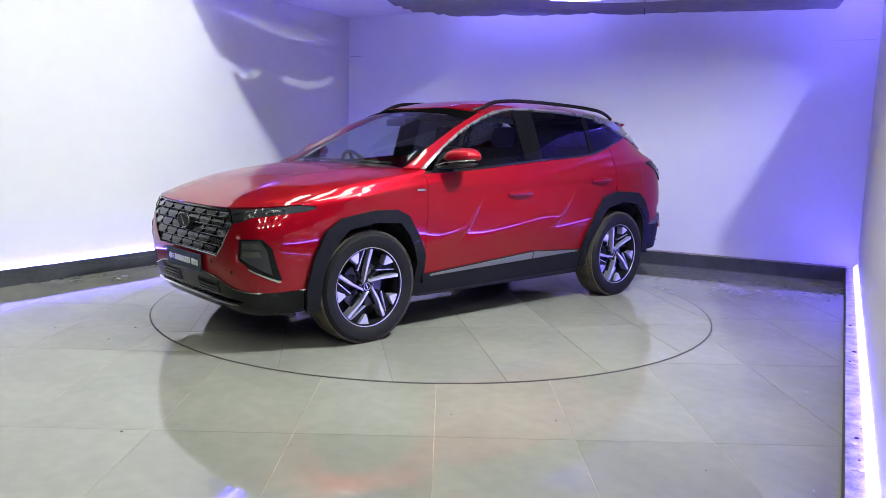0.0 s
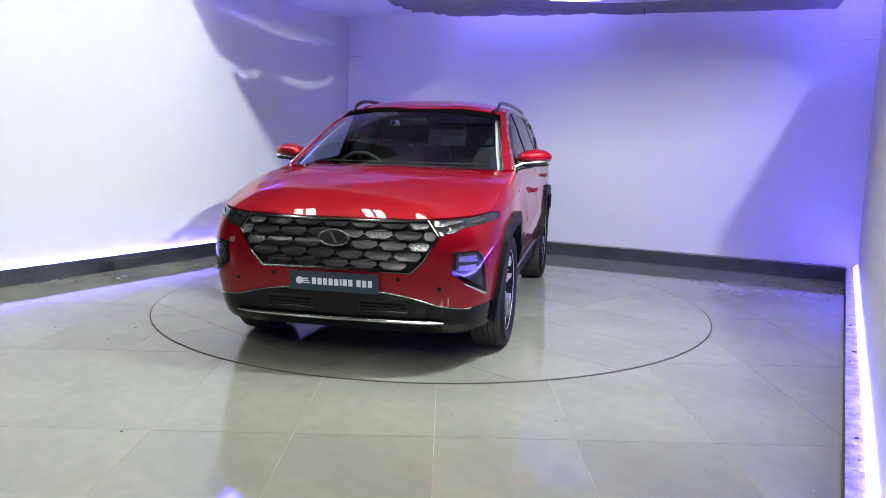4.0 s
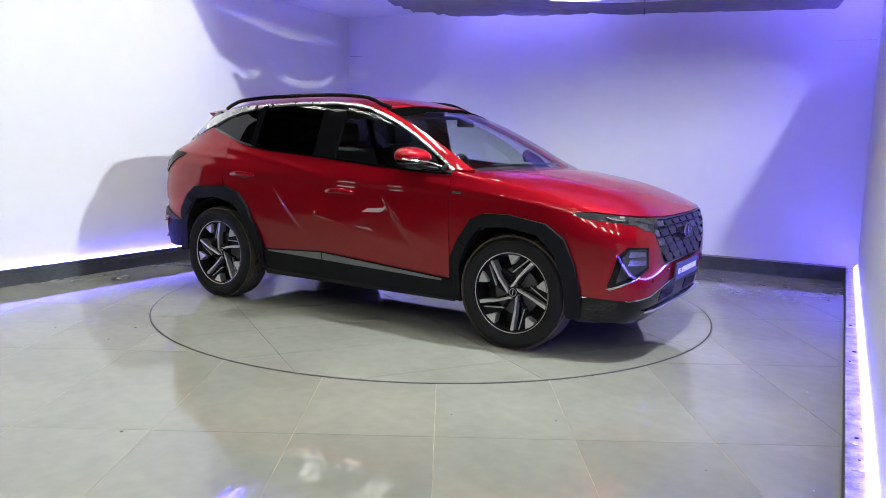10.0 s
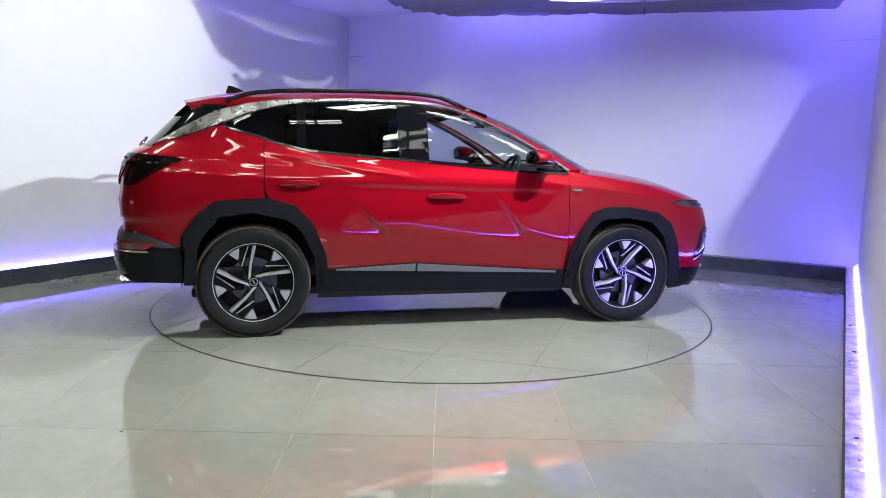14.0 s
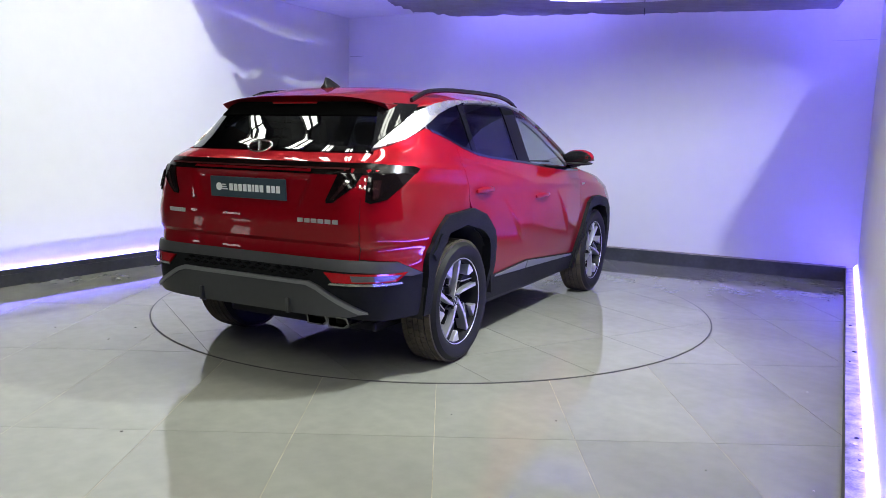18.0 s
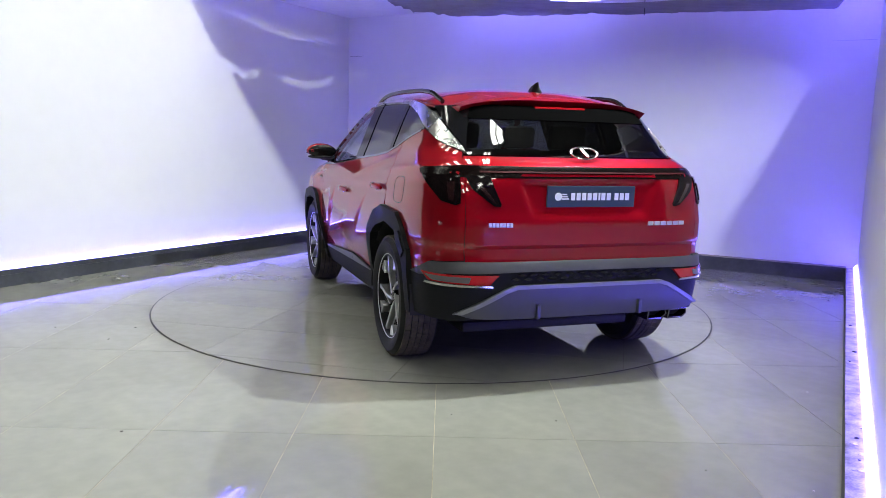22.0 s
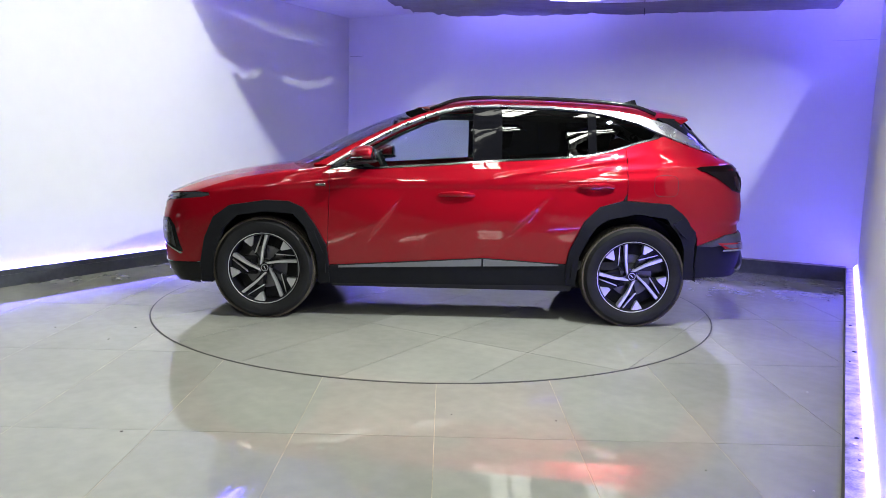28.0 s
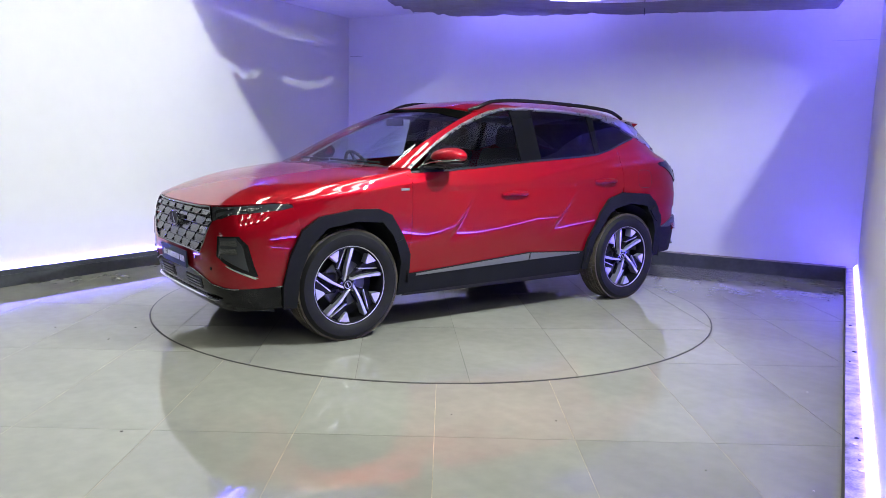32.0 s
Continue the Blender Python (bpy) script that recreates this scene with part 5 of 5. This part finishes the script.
# ---------------------------------------------------------------- wheels
def wheel_set():
    """One wheel, facing +y, as meshes to share."""
    tyre = lathe([(0.262, -0.10), (0.30, -0.118), (0.335, -0.115), (0.357, -0.092), (0.365, -0.06), (0.366, 0.06), (0.357, 0.092), (0.335, 0.115), (0.30, 0.118), (0.262, 0.10), (0.25, 0.09)], 64)
    out = {"tyre": (tyre, M_TYRE)}
    tread = bmesh.new()
    for k in range(60):
        for y0, y1, sk in ((-0.092, -0.058, 2.0), (-0.052, -0.020, -1.2), (-0.014, 0.014, 0.6), (0.020, 0.052, 1.2), (0.058, 0.092, -2.0)):
            a = 6.0 * k + sk
            r1 = 0.3725 if abs(y0 + y1) < 0.12 else 0.369
            add_box(tread, (-0.0181, y0, 0.355), (0.0181, y1, r1), pose(0, 0, 0, 0, a, 0))
    out["tread"] = (tread, M_TREAD)
    rim = lathe([(0.262, 0.088), (0.258, 0.098), (0.249, 0.095), (0.243, 0.080), (0.238, 0.02), (0.238, -0.08)], 64)
    out["rim"] = (rim, M_ALLOYD)
    lipm = lathe([(0.262, 0.0885), (0.2595, 0.0995), (0.2555, 0.0985), (0.253, 0.093)], 64)
    out["rim_lip"] = (lipm, M_ALLOY)
    return out


WH = wheel_set()
WMESH = {}
for k, (bm, mt) in WH.items():
    bmesh.ops.recalc_face_normals(bm, faces=bm.faces)
    me = bpy.data.meshes.new(k)
    bm.to_mesh(me)
    bm.free()
    me.materials.append(mt)
    if k != "tread":
        me.shade_smooth()
        me.set_sharp_from_angle(angle=radians(35))
    WMESH[k] = me


def spoke_mesh(name, pts, y0, y1, mat, chamfer=0.004):
    """A bar of the rim: an outline in the wheel's plane, with a chamfered face."""
    bm = bmesh.new()
    cx, cz = sum(p[0] for p in pts) / len(pts), sum(p[1] for p in pts) / len(pts)
    f = lambda r: (y1 - 0.020 * min(1.0, max(0.0, (0.16 - r) / 0.16)))
    a = [bm.verts.new((x, y0, z)) for x, z in pts]
    b = [bm.verts.new((x, f(math.hypot(x, z)) - chamfer, z)) for x, z in pts]
    c = [bm.verts.new((x + (cx - x) * 0.06, f(math.hypot(x, z)), z + (cz - z) * 0.06)) for x, z in pts]
    n = len(pts)
    for i in range(n):
        j = (i + 1) % n
        bm.faces.new((a[i], a[j], b[j], b[i]))
        bm.faces.new((b[i], b[j], c[j], c[i]))
    bm.faces.new(c)
    bmesh.ops.recalc_face_normals(bm, faces=bm.faces)
    me = bpy.data.meshes.new(name)
    bm.to_mesh(me)
    bm.free()
    me.materials.append(mat)
    return me


def sector(pts):
    """Outline in the wheel's plane, given with u to the right as one looks at the wheel."""
    return [(-u, z) for u, z in pts]


WMESH["spoke"] = spoke_mesh("spoke", sector([(-0.034, 0.016), (-0.021, 0.12), (0.009, 0.247), (0.032, 0.2435), (-0.004, 0.12), (-0.018, 0.032)]), 0.02, 0.088, M_ALLOY)
WMESH["wedge"] = spoke_mesh("wedge", sector([(0.118, 0.137), (0.141, 0.2015), (0.172, 0.176), (0.199, 0.1446), (0.132, 0.131)]), 0.03, 0.089, M_ALLOY)
# Bright alloy slivers standing in for highlights along the dark spokes' edges.
WMESH["spoke_edge"] = spoke_mesh("spoke_edge", sector([(0.078, 0.104), (0.222, 0.096), (0.223, 0.090), (0.082, 0.096)]), 0.04, 0.066, M_ALLOY, 0.002)
WMESH["dark_spoke"] = spoke_mesh("dark_spoke", sector([(0.028, 0.050), (0.120, 0.140), (0.190, 0.148), (0.226, 0.094), (0.070, 0.100), (0.044, 0.040)]), 0.02, 0.062, M_ALLOYD)
WMESH["dark_spoke_low"] = spoke_mesh("dark_spoke_low", sector([(0.050, 0.050), (0.226, 0.084), (0.234, 0.062), (0.064, 0.018)]), 0.015, 0.050, M_ALLOYD)
bm = bmesh.new()
bmesh.ops.create_cone(bm, cap_ends=True, segments=32, radius1=0.052, radius2=0.042, depth=0.05, matrix=pose(0, 0.036, 0, -90, 0, 0))
part_hub = bpy.data.meshes.new("hub")
bm.to_mesh(part_hub)
bm.free()
part_hub.materials.append(M_ALLOYD)
WMESH["hub"] = part_hub
bm = bmesh.new()
bmesh.ops.create_cone(bm, cap_ends=True, segments=28, radius1=0.030, radius2=0.027, depth=0.010, matrix=pose(0, 0.063, 0, -90, 0, 0))
capm = bpy.data.meshes.new("centre_cap")
bm.to_mesh(capm)
bm.free()
capm.materials.append(M_ALLOYD)
bm = lathe([(0.0225, 0.0675), (0.0225, 0.0695), (0.0265, 0.0695), (0.0265, 0.0675)], 28)
add_box(bm, (-0.003, 0.0675, -0.014), (0.003, 0.0692, 0.014), pose(0, 0, 0, 0, 25, 0))
cap_mark = bpy.data.meshes.new("cap_mark")
bm.to_mesh(cap_mark)
bm.free()
cap_mark.materials.append(M_ALLOY)
WMESH["cap_mark"] = cap_mark
WMESH["centre_cap"] = capm
bm = bmesh.new()
bmesh.ops.create_cone(bm, cap_ends=True, segments=6, radius1=0.009, radius2=0.009, depth=0.014, matrix=pose(0.0, 0.062, 0.048, -90, 0, 0))
boltm = bpy.data.meshes.new("wheel_nut")
bm.to_mesh(boltm)
bm.free()
boltm.materials.append(M_DCHROME)
WMESH["wheel_nut"] = boltm
bm = lathe([(0.05, -0.01), (0.155, -0.01), (0.155, 0.008), (0.05, 0.008)], 40)
bmesh.ops.recalc_face_normals(bm, faces=bm.faces)
discm = bpy.data.meshes.new("brake_disc")
bm.to_mesh(discm)
bm.free()
discm.materials.append(M_DISC)
WMESH["brake_disc"] = discm
bm = bmesh.new()
add_box(bm, (0.06, -0.03, -0.06), (0.17, 0.022, 0.08), None, 0.015)
calm = bpy.data.meshes.new("brake_caliper")
bm.to_mesh(calm)
bm.free()
calm.materials.append(M_ALLOYD)
WMESH["brake_caliper"] = calm
bm = bmesh.new()
bmesh.ops.create_circle(bm, cap_ends=True, segments=40, radius=0.238, matrix=pose(0, -0.05, 0, 90, 0, 0))
bkm = bpy.data.meshes.new("wheel_back")
bm.to_mesh(bkm)
bm.free()
bkm.materials.append(M_MATT)
WMESH["wheel_back"] = bkm
for x, sgn, turn in ((1.34, 1, 0), (1.34, -1, -29), (-1.34, 1, 19), (-1.34, -1, 3)):
    wheel = new("wheel", WMESH["rim"])
    wheel.parent = CAR
    wheel.matrix_local = pose(x, sgn * 0.785, 0.366, 0, turn, 0 if sgn > 0 else 180)
    tagged(wheel, "two-tone alloy wheel with a black tyre")
    for k in ("tyre", "tread", "rim_lip", "hub", "centre_cap", "cap_mark", "brake_disc", "wheel_back"):
        piece(k, WMESH[k], wheel)
    piece("brake_caliper", WMESH["brake_caliper"], wheel)
    for i in range(5):
        for k in ("spoke", "wedge", "dark_spoke", "dark_spoke_low", "spoke_edge", "wheel_nut"):
            o = piece(k, WMESH[k], wheel)
            o.matrix_local = pose(0, 0, 0, 0, 72 * i, 0)

# ---------------------------------------------------------------- floor and turntable
floor = tagged(part("floor", box((HX0, HY0, -0.25), (HX1, HY1, -0.003)), M_SLAB), "large grey polished porcelain floor tiles with sandy joints", "floor", kind="structure")
part("joint_bed", box((-5.68, -1.76, -0.0029), (5.6, 9.5, -0.0013)), M_GROUT, floor, "sandy grout between the tiles")
TW, TL, TX, TY, RING = 0.632, 1.255, -0.020, 3.24, 2.205


def tile_mesh(name, poly, z0=-0.0028, z1=0.0, mat=M_FLOOR):
    bm = prism(poly, z0, z1)
    bmesh.ops.recalc_face_normals(bm, faces=bm.faces)
    me = bpy.data.meshes.new(name)
    bm.to_mesh(me)
    bm.free()
    me.materials.append(mat)
    return me


def clip(poly, side):
    """Keep the part of a convex polygon where side(p) >= 0 (side is affine)."""
    out = []
    for i in range(len(poly)):
        a, b = poly[i], poly[(i + 1) % len(poly)]
        fa, fb = side(a), side(b)
        if fa >= 0:
            out.append(a)
        if (fa >= 0) != (fb >= 0):
            t = fa / (fa - fb)
            out.append((a[0] + (b[0] - a[0]) * t, a[1] + (b[1] - a[1]) * t))
    return out


def halfplane(line, sign):
    p, d = line
    return lambda q: sign * (d.x * (q[1] - p.y) - d.y * (q[0] - p.x))


J = 0.0016
whole = tile_mesh("tile", [(-TW / 2 + J, -TL / 2 + J), (TW / 2 - J, -TL / 2 + J), (TW / 2 - J, TL / 2 - J), (-TW / 2 + J, TL / 2 - J)])
kl, kb, kr = halfplane(K_LEFT, -1), halfplane(K_BACK, -1), halfplane(K_RIGHT, 1)
for i in range(-11, 9):
    for j in range(-4, 6):
        x0, y0 = TX + i * TW, TY + j * TL
        cx, cy = x0 + TW / 2, y0 + TL / 2
        poly = [(x0 + J, y0 + J), (x0 + TW - J, y0 + J), (x0 + TW - J, y0 + TL - J), (x0 + J, y0 + TL - J)]
        if abs(cx) > 5.5:
            continue
        ok = [all(f(p) >= 0 for p in poly) for f in (kl, kb, kr)]
        ok[0] = ok[0] or cy < 5.2
        ok[2] = ok[2] or cy < 0.9
        if all(ok):
            ob = piece("tile", whole, floor)
            ob.location = (cx, cy, 0)
        else:
            for f, o in zip((kl, kb, kr), ok):
                if not o and len(poly) > 2:
                    poly = clip(poly, f)
            if len(poly) > 2:
                me = tile_mesh("tile", [(p[0] - cx, p[1] - cy) for p in poly])
                ob = piece("tile", me, floor)
                ob.location = (cx, cy, 0)

TURN = new("turntable")
tagged(TURN, "round tiled turntable let into the floor, turning", "turntable")
bm = bmesh.new()
bmesh.ops.create_cone(bm, cap_ends=True, segments=128, radius1=RING, radius2=RING, depth=0.0016, matrix=Matrix.Translation((0, 0, 0.0014)))
part("turntable_base", bm, M_GROUT_T, TURN, "dark joint round the turntable")
bm = bmesh.new()
ang = [2 * math.pi * k / 128 for k in range(128)]
a = [bm.verts.new(((RING + 0.001) * math.cos(t), (RING + 0.001) * math.sin(t), 0.0024)) for t in ang]
b = [bm.verts.new(((RING - 0.010) * math.cos(t), (RING - 0.010) * math.sin(t), 0.0024)) for t in ang]
for k in range(128):
    bm.faces.new((a[k], a[(k + 1) % 128], b[(k + 1) % 128], b[k]))
part("ring_gap", bm, M_GROUT_D, TURN)
circle = [((RING - 0.0105) * math.cos(t), (RING - 0.0105) * math.sin(t)) for t in ang]
for i in range(-5, 5):
    for j in range(-3, 3):
        x0, y0 = i * TW + 0.11, j * TL + 0.3
        poly = [(x0 + J, y0 + J), (x0 + TW - J, y0 + J), (x0 + TW - J, y0 + TL - J), (x0 + J, y0 + TL - J)]
        for k in range(0, 128):
            p, q = circle[k], circle[(k + 1) % 128]
            side = lambda r: (q[0] - p[0]) * (r[1] - p[1]) - (q[1] - p[1]) * (r[0] - p[0])
            if len(poly) > 2:
                poly = clip(poly, side)
        if len(poly) > 2:
            piece("tile", tile_mesh("tile", poly, 0.0023, 0.004), TURN)


# Crumbs on the floor and loose chips on the kerb.
def chip_mesh(name, r, mat, seed):
    rnd = random.Random(seed)
    bm = bmesh.new()
    bmesh.ops.create_icosphere(bm, subdivisions=1, radius=r)
    for v in bm.verts:
        v.co = Vector((v.co.x * rnd.uniform(0.7, 1.6), v.co.y * rnd.uniform(0.6, 1.2), v.co.z * rnd.uniform(0.25, 0.5)))
    low = min(v.co.z for v in bm.verts)
    for v in bm.verts:
        v.co.z -= low
    me = bpy.data.meshes.new(name)
    bm.to_mesh(me)
    bm.free()
    me.materials.append(mat)
    return me


M_CRUMB = material("dark_grit", (0.03, 0.027, 0.022), 0.9, var=0.3, scale=30)
M_CHIP = material("pale_plaster_chip", (0.5, 0.46, 0.42), 0.9, var=0.3, scale=30)
for k, (x, y, r) in enumerate(((-1.41, 3.21, 0.007), (-2.137, 4.73, 0.009), (-2.095, 5.05, 0.007), (1.46, 2.78, 0.006), (0.06, 3.52, 0.004), (0.56, 3.47, 0.004), (2.01, 3.99, 0.006), (-2.62, 5.0, 0.008), (1.10, 2.95, 0.004))):
    ob = new("crumb", chip_mesh("crumb", r, M_CHIP if k in (3, 6) else M_CRUMB, k))
    ob.location = (x, y, 0.0)
    tagged(ob, "small crumb of grit on the tiled floor", "crumb", group="grit on the floor")
rnd = random.Random(5)
for k in range(16):
    c = at_y(shifted(K_RIGHT, -0.02 - 0.045 * rnd.random()), 2.6 + 2.6 * rnd.random() ** 1.4)
    ob = new("plaster_chip", chip_mesh("plaster_chip", rnd.uniform(0.006, 0.015), M_CHIP if k % 3 else M_CRUMB, 40 + k))
    ob.location = (c.x, c.y, KERB_H)
    ob.rotation_euler = (0, 0, rnd.uniform(0, 6))
    tagged(ob, "loose chip of plaster lying on the kerb ledge", "plaster chip", group="chips on the kerb ledge")


# ---------------------------------------------------------------- the turn
TURNS = ((0.0, 221.7), (0.5, 222.8), (1.0, 225.6), (1.5, 229.9), (2.0, 235.3), (2.5, 240.9), (3.0, 246.6), (3.5, 252.2), (5.5, 275.7),
         (6.5, 287.5), (8.0, 304.9), (10.0, 328.1), (12.0, 351.9), (14.0, 375.2), (16.5, 404.8), (18.0, 422.1), (20.0, 445.7), (22.0, 469.4),
         (24.0, 492.7), (25.5, 510.3), (27.5, 533.7), (29.0, 551.4), (30.0, 563.1), (30.5, 568.5), (31.0, 572.7), (31.5, 575.3), (32.0, 576.2))


def motions():
    car_rows, table_rows = [], []
    for t, a in TURNS:
        m = Matrix.Translation((*PIVOT, 0.004)) @ pose(0, 0, 0, 0, 0, a)
        car_rows.append((t, m @ pose(-0.1226, -0.1026, 0)))
        table_rows.append((t, Matrix.Translation((*PIVOT, 0)) @ pose(0, 0, 0, 0, 0, a - 221.7 + 9)))
    walk(CAR, car_rows)
    walk(TURN, table_rows)


motions()
